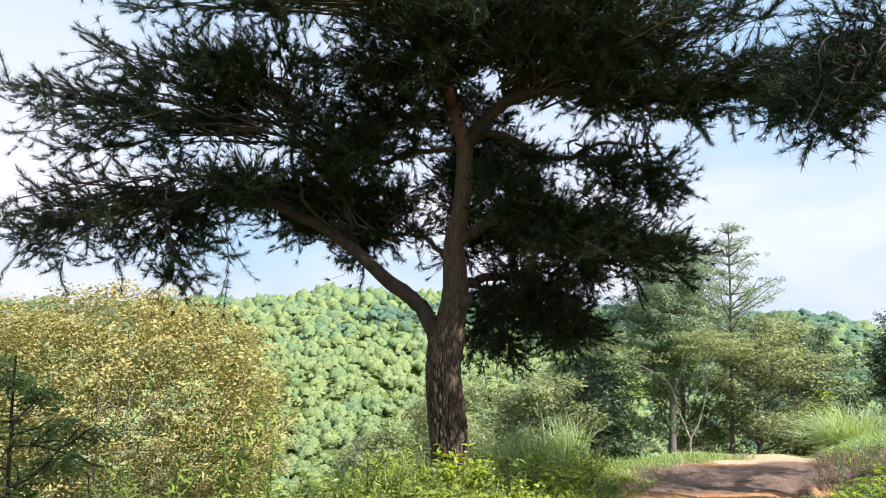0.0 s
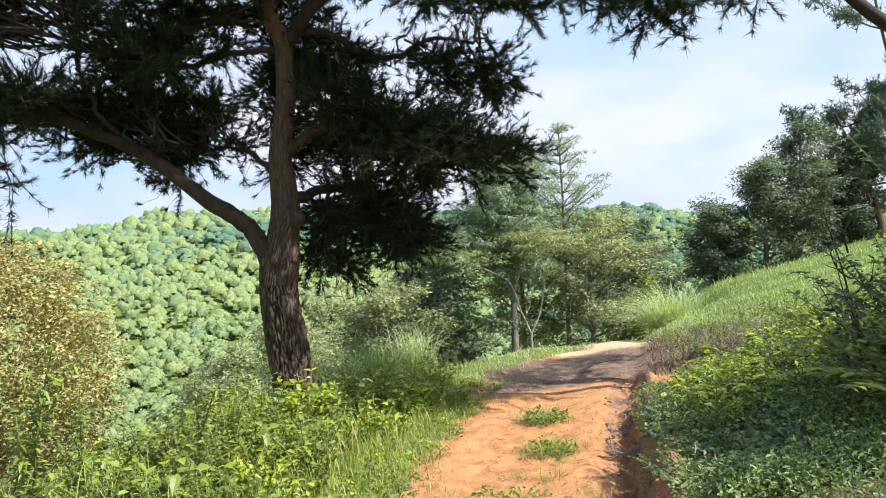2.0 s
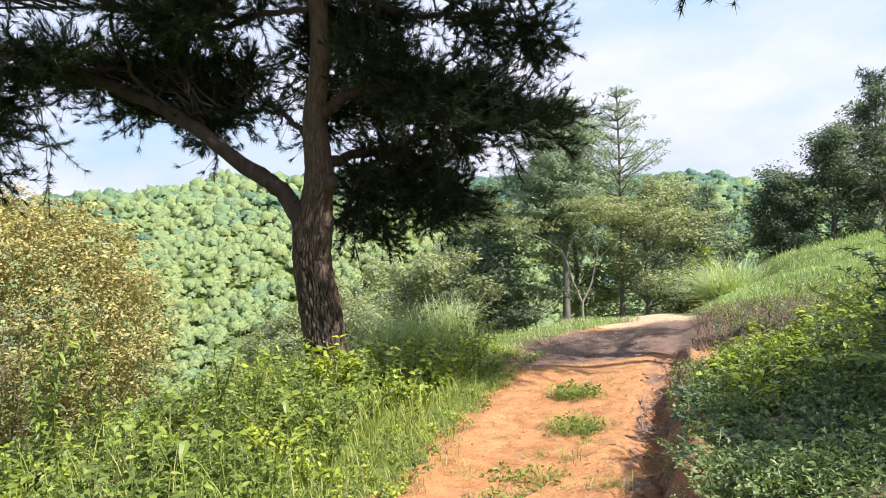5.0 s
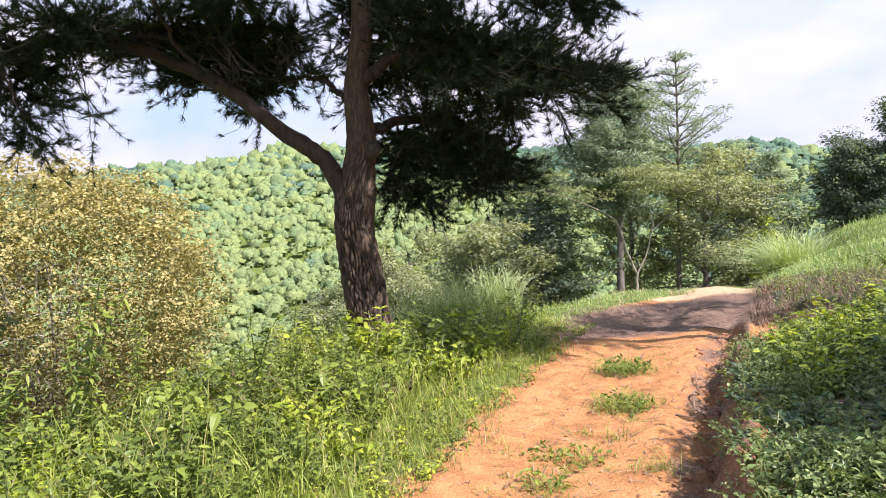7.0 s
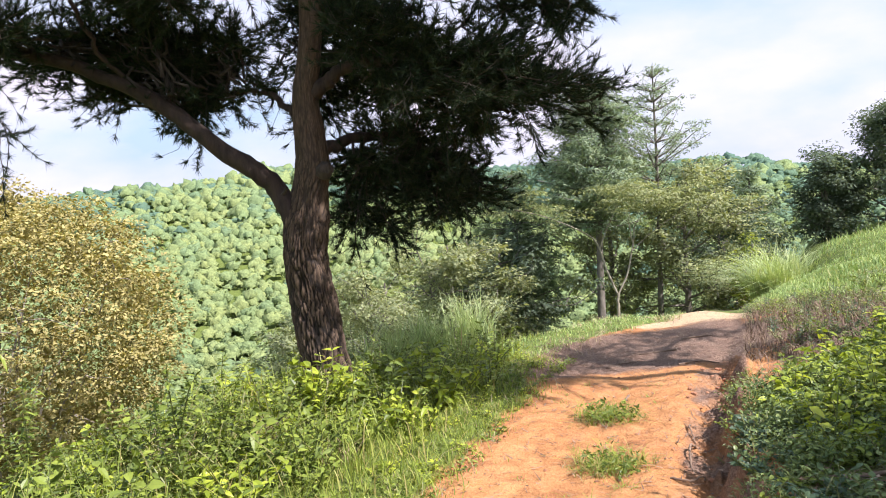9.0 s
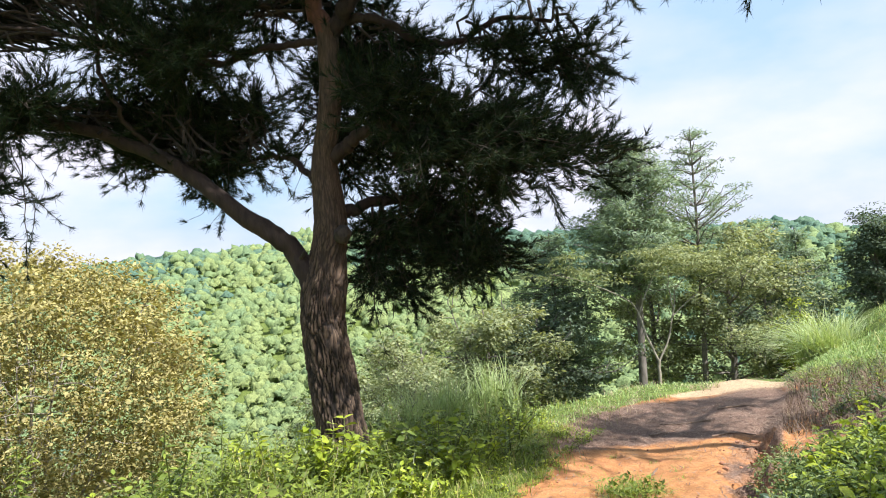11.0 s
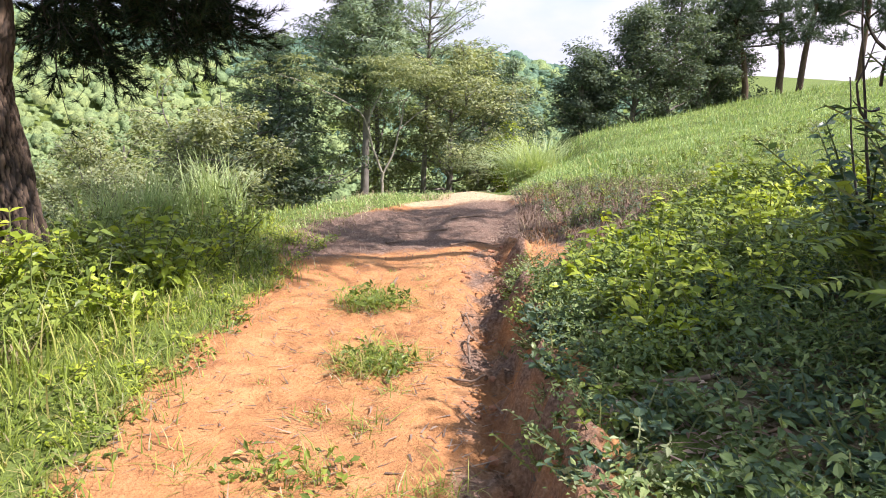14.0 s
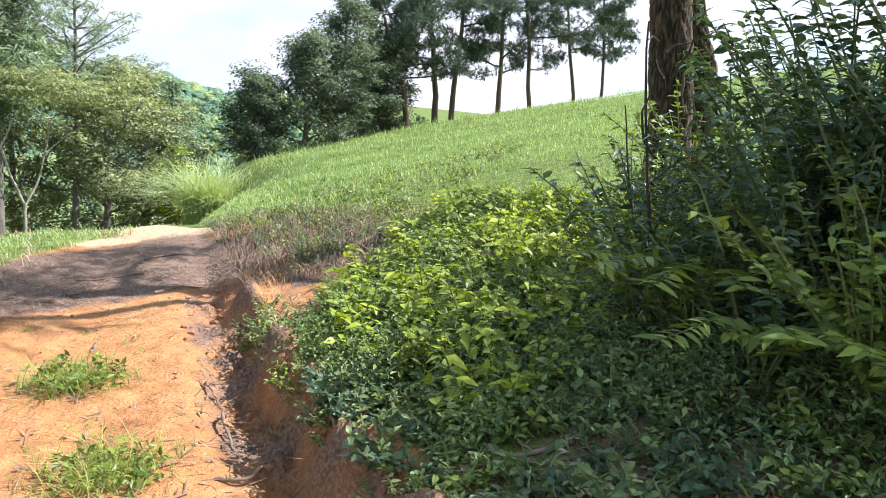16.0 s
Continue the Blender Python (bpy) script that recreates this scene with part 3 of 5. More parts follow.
def big_pine():
    rng = np.random.default_rng(7)
    base = np.array([-0.04, 8.75, gz1(-0.04, 8.75)])
    tree = thing("pine_tree", *base, "large red pine with forked furrowed trunk and dark spreading crown", "tree")
    o = base

    def local(pts):
        return np.asarray(pts, float) - o
    Y = 8.75
    trunk = smooth_line(local([(-0.01, Y, -0.25), (-0.04, Y, 0.1), (-0.10, Y, 0.7), (-0.15, Y, 1.25), (-0.09, Y, 1.7), (-0.02, Y, 2.13), (-0.04, Y + 0.02, 2.7), (0.03, Y, 3.1), (0.07, Y, 3.5), (0.07, Y, 3.98)]), 260)
    zz = trunk[:, 2] + o[2]
    rad = np.interp(zz, [-0.3, 0.0, 0.3, 0.8, 1.25, 1.6, 1.85, 2.1, 2.7, 3.4, 4.0], [0.30, 0.245, 0.222, 0.208, 0.205, 0.20, 0.165, 0.158, 0.118, 0.10, 0.10])

    me = bark_mesh("trunk", trunk, rad, 150, lambda ln: np.interp(ln, [0, 1.6, 2.6, 4.2], [1.3, 1.0, 0.5, 0.25]), M_BARK)
    part("trunk", me, tree, "brown deeply furrowed trunk")
    limbs = [
        ([(-0.17, Y, 1.42), (-0.26, Y - 0.03, 1.72), (-0.40, Y, 1.96), (-0.60, Y, 2.2), (-0.85, Y, 2.45), (-1.25, Y, 2.78), (-1.65, Y, 3.06), (-2.1, Y - 0.1, 3.25), (-2.7, Y - 0.3, 3.35), (-3.3, Y - 0.6, 3.2), (-3.9, Y - 0.9, 2.95)], 0.11, 0.035, "limb"),
        ([(0.07, Y, 3.9), (0.0, Y, 4.2), (-0.1, Y, 4.6), (-0.2, Y + 0.1, 5.3), (-0.1, Y + 0.2, 6.0), (0.1, Y + 0.2, 6.9)], 0.09, 0.03, "leader"),
        ([(0.1, Y, 3.92), (0.28, Y - 0.05, 4.1), (0.55, Y - 0.2, 4.35), (0.9, Y - 0.4, 4.4), (1.4, Y - 0.6, 4.3), (2.0, Y - 0.8, 4.25), (2.7, Y - 1.0, 4.35)], 0.085, 0.02, "limb"),
        ([(0.12, Y, 4.02), (0.5, Y, 4.0), (0.9, Y, 3.85), (1.3, Y - 0.05, 3.72), (1.75, Y - 0.1, 3.9), (2.3, Y - 0.1, 3.9)], 0.05, 0.015, "limb"),
        ([(0.03, Y, 2.75), (0.25, Y - 0.05, 2.9), (0.6, Y - 0.1, 3.02), (1.0, Y - 0.15, 2.95), (1.5, Y - 0.2, 2.72), (2.0, Y - 0.25, 2.5)], 0.075, 0.02, "limb"),
        ([(0.05, Y + 0.05, 2.25), (0.35, Y + 0.2, 2.3), (0.75, Y + 0.4, 2.28), (1.2, Y + 0.5, 2.1), (1.6, Y + 0.5, 1.95)], 0.065, 0.02, "limb"),
        ([(0.0, Y, 3.85), (-0.5, Y - 0.1, 3.8), (-1.0, Y - 0.2, 3.62), (-1.5, Y - 0.3, 3.75), (-2.2, Y - 0.5, 3.9), (-3.0, Y - 0.7, 3.95)], 0.036, 0.012, "limb"),
        ([(-0.15, Y + 0.1, 4.9), (-0.9, Y - 0.8, 5.2), (-1.6, Y - 2.0, 5.15), (-2.3, Y - 3.0, 4.9)], 0.06, 0.02, "limb"),
        ([(-0.1, Y, 2.5), (-0.35, Y + 0.2, 2.75), (-0.6, Y + 0.4, 2.9), (-0.95, Y + 0.5, 2.95)], 0.035, 0.012, "limb"),
        ([(-1.65, Y, 3.0), (-1.9, Y - 0.2, 3.35), (-1.95, Y - 0.3, 3.8), (-1.85, Y - 0.4, 4.3)], 0.022, 0.01, "limb"),
    ]
    for pts, r0, r1, name in limbs:
        line = smooth_line(local(pts), 44)
        line[4:] += np.cumsum(rng.normal(0, 0.011, (40, 3)), 0)
        v, f = tube(line, np.linspace(r0, r1, 44), 20, lambda th, ln, r: 0.35 * furrows(th, ln, r) + 0.012 * np.sin(ln * 6 + th))
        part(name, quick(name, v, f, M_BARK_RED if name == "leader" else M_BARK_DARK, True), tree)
    knob = bmesh.new()
    bmesh.ops.create_icosphere(knob, subdivisions=3, radius=0.085)
    for q in knob.verts:
        q.co *= 1 + 0.18 * noise.noise(q.co * 22)
        q.co += Vector((0.10, Y - 0.13, 2.03)) - Vector(o)
    me = bpy.data.meshes.new("knot")
    knob.to_mesh(me)
    me.materials.append(M_TWIG)
    part("knot", me, tree, "dark rounded knot on the trunk")
    stub = smooth_line(local([(-0.33, Y - 0.05, 1.82), (-0.28, Y - 0.12, 1.86), (-0.25, Y - 0.17, 1.9)]), 5)
    part("branch_stub", quick("branch_stub", *tube(stub, [0.02, 0.018, 0.015, 0.013, 0.011], 7), M_TWIG), tree)
    # foliage pads: the root of the bough, the middle and half-sizes of the pad, density
    pads = [
        ((-3.2, Y - 0.5, 3.2), (-4.3, Y - 0.6, 2.75), (1.2, 0.9, 0.32), 1.0),
        ((-2.4, Y - 0.2, 3.3), (-3.0, Y - 0.6, 3.2), (0.9, 0.8, 0.26), 0.7),
        ((-2.3, Y - 0.5, 3.9), (-3.9, Y - 0.4, 4.15), (1.35, 1.0, 0.75), 1.35),
        ((-1.9, Y - 0.4, 4.0), (-2.4, Y - 0.2, 4.55), (0.9, 0.9, 0.6), 1.1),
        ((-3.4, Y - 0.7, 3.1), (-3.0, Y - 0.5, 2.55), (0.4, 0.4, 0.55), 0.45),
        ((-1.2, Y + 0.3, 2.8), (-1.35, Y + 0.75, 2.85), (0.45, 0.5, 0.3), 0.5),
        ((-0.8, Y + 0.3, 2.9), (-0.85, Y + 0.5, 3.1), (0.6, 0.6, 0.5), 0.8),
        ((-0.1, Y + 0.5, 3.2), (0.1, Y + 0.9, 3.2), (0.85, 0.5, 0.7), 0.9),
        ((0.7, Y + 0.2, 2.8), (1.0, Y + 0.8, 2.78), (0.85, 0.6, 0.4), 0.8),
        ((1.0, Y - 0.1, 2.9), (1.5, Y - 0.1, 2.65), (0.9, 0.8, 0.42), 1.2),
        ((1.3, Y - 0.2, 2.7), (2.05, Y - 0.2, 2.6), (0.75, 0.7, 0.4), 0.9),
        ((0.8, Y + 0.4, 2.25), (0.85, Y + 0.5, 2.1), (0.65, 0.5, 0.38), 1.1),
        ((1.2, Y + 0.4, 2.1), (1.25, Y + 0.5, 1.75), (0.55, 0.5, 0.24), 0.8),
        ((0.5, Y + 0.3, 2.2), (0.45, Y + 0.4, 1.5), (0.38, 0.4, 0.22), 0.5),
        ((1.4, Y - 0.1, 3.75), (1.6, Y - 0.1, 3.5), (0.75, 0.6, 0.26), 0.4),
        ((2.1, Y - 0.1, 3.9), (2.35, Y - 0.1, 3.4), (0.35, 0.4, 0.18), 0.35),
        ((0.5, Y, 3.9), (0.7, Y + 0.4, 3.6), (0.7, 0.6, 0.3), 0.45),
        ((1.6, Y - 0.7, 4.3), (2.3, Y - 0.8, 4.35), (1.3, 0.8, 0.33), 1.7),
        ((2.5, Y - 0.9, 4.35), (3.5, Y - 1.1, 4.25), (0.75, 0.6, 0.25), 0.8),
        ((0.6, Y - 0.2, 4.5), (1.2, Y - 0.6, 4.95), (1.4, 1.0, 0.5), 2.0),
        ((-0.2, Y, 4.8), (-0.6, Y - 0.5, 4.75), (1.2, 0.9, 0.45), 1.7),
        ((-0.2, Y + 0.1, 5.2), (0.0, Y, 5.6), (2.2, 1.6, 0.55), 2.4),
        ((-1.6, Y - 1.8, 5.15), (-1.6, Y - 1.8, 5.3), (1.8, 1.2, 0.45), 1.3),
        ((-0.1, Y + 0.2, 6.0), (0.1, Y + 0.2, 6.5), (1.9, 1.7, 0.7), 1.6),
        ((0.5, Y - 0.3, 4.9), (0.6, Y - 1.6, 5.2), (1.7, 1.0, 0.4), 1.4),
        ((-1.0, Y - 0.2, 3.65), (-1.3, Y - 0.5, 3.75), (0.7, 0.4, 0.25), 0.9),
        ((0.6, Y - 0.1, 3.0), (0.8, Y - 0.45, 3.1), (0.5, 0.3, 0.3), 0.7),
        ((0.1, Y + 0.2, 3.6), (0.35, Y + 0.5, 3.75), (0.5, 0.3, 0.3), 0.7),
        ((-0.4, Y, 4.2), (-1.2, Y + 0.3, 4.1), (0.8, 0.7, 0.35), 0.9),
        ((-0.9, Y - 0.8, 5.2), (-2.4, Y - 1.4, 5.35), (1.5, 1.0, 0.4), 0.9),
        ((-2.0, Y - 0.4, 4.4), (-3.3, Y - 0.4, 4.75), (1.0, 0.8, 0.35), 0.5),
        ((-2.3, Y - 3.0, 4.9), (-3.4, Y - 3.2, 4.75), (0.9, 0.6, 0.22), 0.4),
        ((0.0, Y, 4.3), (0.1, Y + 0.9, 4.35), (0.7, 0.4, 0.3), 0.9),
        ((-1.2, Y, 2.85), (-1.7, Y + 0.8, 3.55), (0.7, 0.5, 0.35), 0.9),
        ((-2.1, Y - 0.1, 3.25), (-2.3, Y + 0.7, 3.25), (0.6, 0.5, 0.3), 0.7),
        ((-1.3, Y, 2.85), (-1.9, Y + 0.6, 3.0), (0.5, 0.4, 0.18), 0.5),
        ((0.9, Y - 0.4, 4.4), (2.0, Y - 1.5, 4.95), (1.3, 0.9, 0.35), 1.2),
    ]
    pads = [(local([r])[0], local([m])[0], q, d) for r, m, q, d in pads]
    (wv, wf), places, ways = pads_to_twigs(rng, pads, 25, 12, 5)
    tagged(part("twig_mass", quick("twig_mass", wv, wf, M_TWIG), tree, "thin dark bare twigs"), kind="stuff")
    ways = unit(ways) + [0, 0, 0.25]
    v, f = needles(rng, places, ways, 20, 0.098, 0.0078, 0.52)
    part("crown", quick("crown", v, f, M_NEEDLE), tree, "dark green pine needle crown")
    # a few bare, hanging dead twigs under the left bough
    for i in range(9):
        s = local([(rng.uniform(-3.5, -2.4), Y - rng.uniform(0.2, 0.8), rng.uniform(2.9, 3.15))])[0]
        line = bend(rng, s, (rng.normal(0, 0.3), rng.normal(0, 0.2), -1), rng.uniform(0.7, 1.2), 9, 0.2, -0.3)
        part("dead_twig", quick("dead_twig", *tube(line, np.linspace(0.008, 0.003, 10), 4), M_TWIG), tree)
        tip = line[5:]
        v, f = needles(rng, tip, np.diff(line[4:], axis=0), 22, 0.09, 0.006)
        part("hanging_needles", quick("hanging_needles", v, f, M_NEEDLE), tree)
    return tree


big_pine()


def branching(rng, height, spread, limbs, trunk_r, low=0.35, rise=0.5, lean=(0, 0), steps=9, sub=4):
    """Wood of a broadleaf or open conifer, and the places where its leaves grow."""
    trunk = smooth_line([(0, 0, -0.4), (lean[0] * 0.3, lean[1] * 0.3, height * 0.35), (lean[0], lean[1], height * 0.9)], 14)
    trunk[2:] += np.cumsum(rng.normal(0, 0.02 * spread, (12, 3)) * [1, 1, 0], 0) * 0.6
    wood, tips = [], []
    for i in range(limbs):
        h = low + (0.95 - low) * (i + rng.uniform(0, 1)) / limbs
        k = h * 13
        s = trunk[int(k)] + (trunk[min(int(k) + 1, 13)] - trunk[int(k)]) * (k % 1)
        az = i * 2.4 + rng.uniform(-0.5, 0.5)
        reach = spread * (1.05 - 0.55 * max(0, h - 0.5) * 2) * rng.uniform(0.75, 1.1)
        line = bend(rng, s, (np.cos(az), np.sin(az), rise * rng.uniform(0.5, 1.4)), reach, steps, 0.14, rise * 0.3)
        wood.append(tube(line, np.linspace(trunk_r * 0.4 * (1.1 - 0.5 * h), 0.012, steps + 1), 6))
        for _ in range(sub):
            j = rng.integers(2, steps + 1)
            d = line[j] - line[j - 1]
            d = d / np.linalg.norm(d) + rng.normal(0, 0.7, 3) * [1, 1, 0.7] + [0, 0, 0.15]
            tw = bend(rng, line[j], d, reach * rng.uniform(0.25, 0.5), 5, 0.2, 0.1)
            wood.append(tube(tw, np.linspace(0.018, 0.006, 6), 4))
            tips += list(tw[1:])
        tips += list(line[steps // 2:])
    radii = np.interp(np.linspace(0, 1, 14), [0, 0.1, 1], [trunk_r * 1.3, trunk_r, trunk_r * 0.25])
    return tube(trunk, radii, 14, lambda th, ln, r: 0.3 * furrows(th, ln, r)), join(wood), np.array(tips)


def clumps(rng, centres, mids, per, radius, size, narrow=0.55, flat=0.4, squash=0.5):
    """Leaves gathered in flattened clumps round the centres; their normals follow each clump and, less, the whole crown."""
    k = len(centres)
    q = unit(rng.normal(0, 1, (k * per, 3)) + [0, 0, 0.35])
    lobe = np.repeat(rng.uniform(0.65, 1.3, (k, 1)), per, 0) * radius
    at = np.repeat(centres, per, 0) + q * [1, 1, squash] * lobe * rng.uniform(0.25, 1.0, (k * per, 1)) ** 0.6
    v, f = leaves(rng, at, size, flat, narrow, ways=q * [1, 1, 0.5], droop=0.25)
    outward = unit(at - mids)
    n = unit(0.9 * unit(q * [1, 1, 1.6]) + 0.55 * outward + 0.1 * rng.normal(0, 1, (k * per, 3)) + [0, 0, 0.15])
    return v, f, np.repeat(n, 4, 0)


def broadleaf(name, x, y, z, label, height, spread, limbs, count, size, leaf, bark, trunk_r=0.12, low=0.3, rise=0.5, clump=0.4, flat=0.5, lean=(0, 0), seed=1, group="", sub=5, category="tree"):
    rng = np.random.default_rng(seed)
    (tv, tf), (wv, wf), tips = branching(rng, height, spread, limbs, trunk_r, low, rise, lean, sub=sub)
    tree = thing(name, x, y, z, label, category, group)
    part("trunk", quick("trunk", tv, tf, bark, True), tree)
    tagged(part("branchwork", quick("branchwork", wv, wf, bark), tree), kind="stuff")
    per = 46
    k = count // per
    centres = tips[rng.integers(0, len(tips), k)] + rng.normal(0, 0.12, (k, 3))
    v, f, n = clumps(rng, centres, centres.mean(0) - [0, 0, 0.12 * height], per, clump * 1.25, size, 0.5, flat)
    part("crown", quick("crown", v, f, leaf, True, normals=n), tree)
    return tree


def dome_tree(name, x, y, z, label, middle, radii, stems, count, size, leaf, bark, seed, group=""):
    """A many-stemmed tree with a full, rounded crown of small leaves down to the ground."""
    rng = np.random.default_rng(seed)
    tree = thing(name, x, y, z, label, "tree", group)
    middle, radii = np.array(middle, float), np.array(radii, float)
    wood, ends = [], []
    for i in range(stems):
        q = unit(rng.normal(0, 1, (1, 3)) + [0, 0, 0.5])[0]
        tip = middle + q * radii * rng.uniform(0.75, 1.0)
        base = np.array([rng.normal(0, 0.35), rng.normal(0, 0.35), -0.3])
        line = smooth_line([base, base * 0.4 + tip * 0.35 + [0, 0, 0.4], tip], 16)
        line[2:] += np.cumsum(rng.normal(0, 0.03, (14, 3)), 0)
        stem = part("stem", quick("stem", *tube(line, np.linspace(rng.uniform(0.035, 0.07), 0.008, 16), 7), bark, True), tree)
        for _ in range(12):
            k = rng.integers(5, 16)
            tw = bend(rng, line[k], unit((line[k] - middle)[None])[0] + rng.normal(0, 0.6, 3), rng.uniform(0.4, 1.1), 6, 0.2, 0.1)
            wood.append(tube(tw, np.linspace(0.014, 0.004, 7), 4))
    tagged(part("branchwork", quick("branchwork", *join(wood), bark), tree), kind="stuff")
    per = 40
    k = count // per
    q = unit(rng.normal(0, 1, (k, 3)))
    bulge = 1 + 0.10 * rough_noise(q[:, 0] * 3 + q[:, 2] * 2, q[:, 1] * 3 + q[:, 2], 1.0, seed)[:, None]
    centres = middle + q * radii * bulge * rng.uniform(0.35, 1.0, (k, 1)) ** 0.35
    v, f, n = clumps(rng, centres, middle, per, 0.34, size, 0.55, 0.3, 0.6)
    part("crown", quick("crown", v, f, leaf, True, normals=n), tree)
    return tree


def conifer(name, x, y, z, label, height, spread, whorls, leaf, bark, trunk_r=0.15, low=0.35, needle=0.12, dens=5, seed=1, droop=-0.1, group="", full=0.75, clump=0.36):
    """An upright conifer with whorls of flat boughs that carry soft sprays of needles."""
    rng = np.random.default_rng(seed)
    tree = thing(name, x, y, z, label, "tree", group)
    trunk = smooth_line([(0, 0, -0.4), (0.05, 0, height * 0.5), (0, 0, height)], 16)
    v, f = tube(trunk, np.linspace(trunk_r, 0.02, 16), 14, lambda th, ln, r: 0.4 * furrows(th, ln, r))
    part("trunk", quick("trunk", v, f, bark, True), tree)
    wood, where = [], []
    for i in range(whorls):
        u = (i + rng.uniform(0, 0.6)) / whorls
        h = height * (low + (1 - low) * u)
        reach = spread * (0.35 + 0.65 * min(1, u * 5)) * (1 - u) ** full + 0.12
        for j in range(6):
            az = j * 1.05 + i * 0.8 + rng.uniform(-0.3, 0.3)
            ln = reach * rng.uniform(0.55, 1.2)
            line = bend(rng, (0, 0, h), (np.cos(az), np.sin(az), 0.15 + droop), ln, 6, 0.1, 0.25)
            wood.append(tube(line, np.linspace(0.03, 0.008, 7), 4))
            m = max(2, int(dens * ln))
            a = rng.uniform(0.3, 1, m) * 5.99
            k = a.astype(int)
            where.append(line[k] + (line[k + 1] - line[k]) * (a - k)[:, None] + rng.normal(0, 0.1, (m, 3)) * [1, 1, 0.4])
    tagged(part("branchwork", quick("branchwork", *join(wood), bark), tree), kind="stuff")
    c = np.concatenate(where)
    axis = np.c_[np.zeros((len(c), 2)), c[:, 2] - 0.3]
    v, f, n = clumps(rng, c, np.repeat(axis, 34, 0), 34, clump, needle, 0.22, 0.2, 0.42)
    part("crown", quick("crown", v, f, leaf, True, normals=n), tree)
    return tree


def far_woods():
    """Crowns of uncounted trees over the far hillside: each a heap of uneven, lumpy leaf masses."""
    rng = np.random.default_rng(11)
    ball = bmesh.new()
    bmesh.ops.create_icosphere(ball, subdivisions=1, radius=1)
    bmesh.ops.subdivide_edges(ball, edges=ball.edges[:], cuts=1, use_grid_fill=True)
    bv = unit(np.array([q.co[:] for q in ball.verts]))
    bf = np.array([[q.index for q in p.verts] for p in ball.faces])
    ball.free()
    top = bf[bv[bf][:, :, 2].mean(1) > -0.15]
    count = 7600
    r = 99 + (485 - 99) * rng.uniform(0, 1, count) ** 1.1
    az = np.radians(rng.uniform(-35, 41, count))
    x, y = r * np.sin(az), 3 + r * np.cos(az)
    z = ground_z(x, y)
    # Patchy and random; the bluer share with distance is haze put into colour.
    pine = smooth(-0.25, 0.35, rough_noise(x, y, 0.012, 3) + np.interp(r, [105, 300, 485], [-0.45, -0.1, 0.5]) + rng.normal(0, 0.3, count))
    size = rng.uniform(1.5, 3.1, count) * np.interp(r, [110, 200, 330, 480], [0.52, 0.78, 1.15, 1.6])
    tall = size * rng.uniform(0.9, 1.6, count)
    vs, fs, haze_tone, off = [], [], [], 0
    for i in range(count):
        lobes = int(np.interp(r[i], [105, 250, 485], [2.8, 1.9, 1.1]) + rng.uniform(0, 1))
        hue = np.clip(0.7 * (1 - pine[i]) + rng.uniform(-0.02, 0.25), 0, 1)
        for k in range(lobes):
            c = rng.normal(0, 1, 3) * [0.55, 0.55, 0.25]
            c[2] = abs(c[2]) if k else 0.3
            big = rng.uniform(0.5, 0.75) * (1.25 if k == 0 else 1.0)
            lump = 1 + 0.24 * rng.normal(0, 1, (len(bv), 1))
            p = (c + bv * lump * big * [1, 1, 0.6 if pine[i] > 0.5 else 0.8]) * [size[i], size[i], tall[i]]
            vs.append(p + [x[i], y[i], z[i] + 0.2 + tall[i] * 0.3])
            fs.append(top + off)
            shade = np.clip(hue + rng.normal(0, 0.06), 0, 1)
            haze_tone.append(np.full(len(bv), shade))
            off += len(bv)
            if r[i] < 200:
                q = unit(rng.normal(0, 1, (16, 3)) + [0, 0, 0.3])
                at = (c + q * big * [1, 1, 0.7]) * [size[i], size[i], tall[i]] + [x[i], y[i], z[i] + 0.2 + tall[i] * 0.3]
                v, f = leaves(rng, at - q * 0.1, 0.33 * size[i], 0.3, 0.7, ways=q * 2, droop=0.1)
                vs.append(v)
                fs.append(f + off)
                haze_tone.append(np.full(len(v), shade))
                off += len(v)
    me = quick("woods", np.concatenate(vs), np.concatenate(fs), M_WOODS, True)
    me.attributes.new("haze_tone", "FLOAT", "POINT").data.foreach_set("value", np.concatenate(haze_tone).astype(np.float32))
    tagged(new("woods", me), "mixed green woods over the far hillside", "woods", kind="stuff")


far_woods()

# ---- trees of the valley edge and the slope ----
dome_tree("yellowing_tree", -7.1, 15.8, gz1(-7.1, 15.8), "many-stemmed broad tree with yellowing olive leaves", (0, 0, -0.55 - gz1(-7.1, 15.8)), (3.6, 3.0, 2.95), 26, 80000, 0.088, M_YELLOW, M_BARK_PALE, 3)
dome_tree("yellowing_tree", -11.6, 18.5, gz1(-11.6, 18.5), "broad tree with thin yellowing olive leaves", (0, 0, -0.9 - gz1(-11.6, 18.5)), (3.2, 2.8, 2.9), 18, 16000, 0.12, M_YELLOW, M_BARK_GREY, 8)
broadleaf("young_pine", -5.75, 9.7, gz1(-5.75, 9.7), "young open green pine before the yellowing tree", 1.7 - gz1(-5.75, 9.7), 1.25, 16, 5600, 0.085, M_NEEDLE_YOUNG, M_TWIG, 0.05, 0.3, 0.25, 0.17, seed=15)
conifer("white_pine", 7.2, 25.2, -3.9, "tall dense blue-green pine with a straight bare lower trunk", 8.5, 2.6, 22, M_NEEDLE_BLUE, M_BARK_GREY, 0.15, 0.44, 0.15, 5.5, seed=4, full=0.55)
conifer("white_pine", 4.9, 27.5, -4.6, "dense dark blue-green pine behind the track", 6.6, 2.6, 18, M_NEEDLE_BLUE, M_BARK_GREY, 0.14, 0.12, 0.15, 4.5, seed=14, full=0.55)
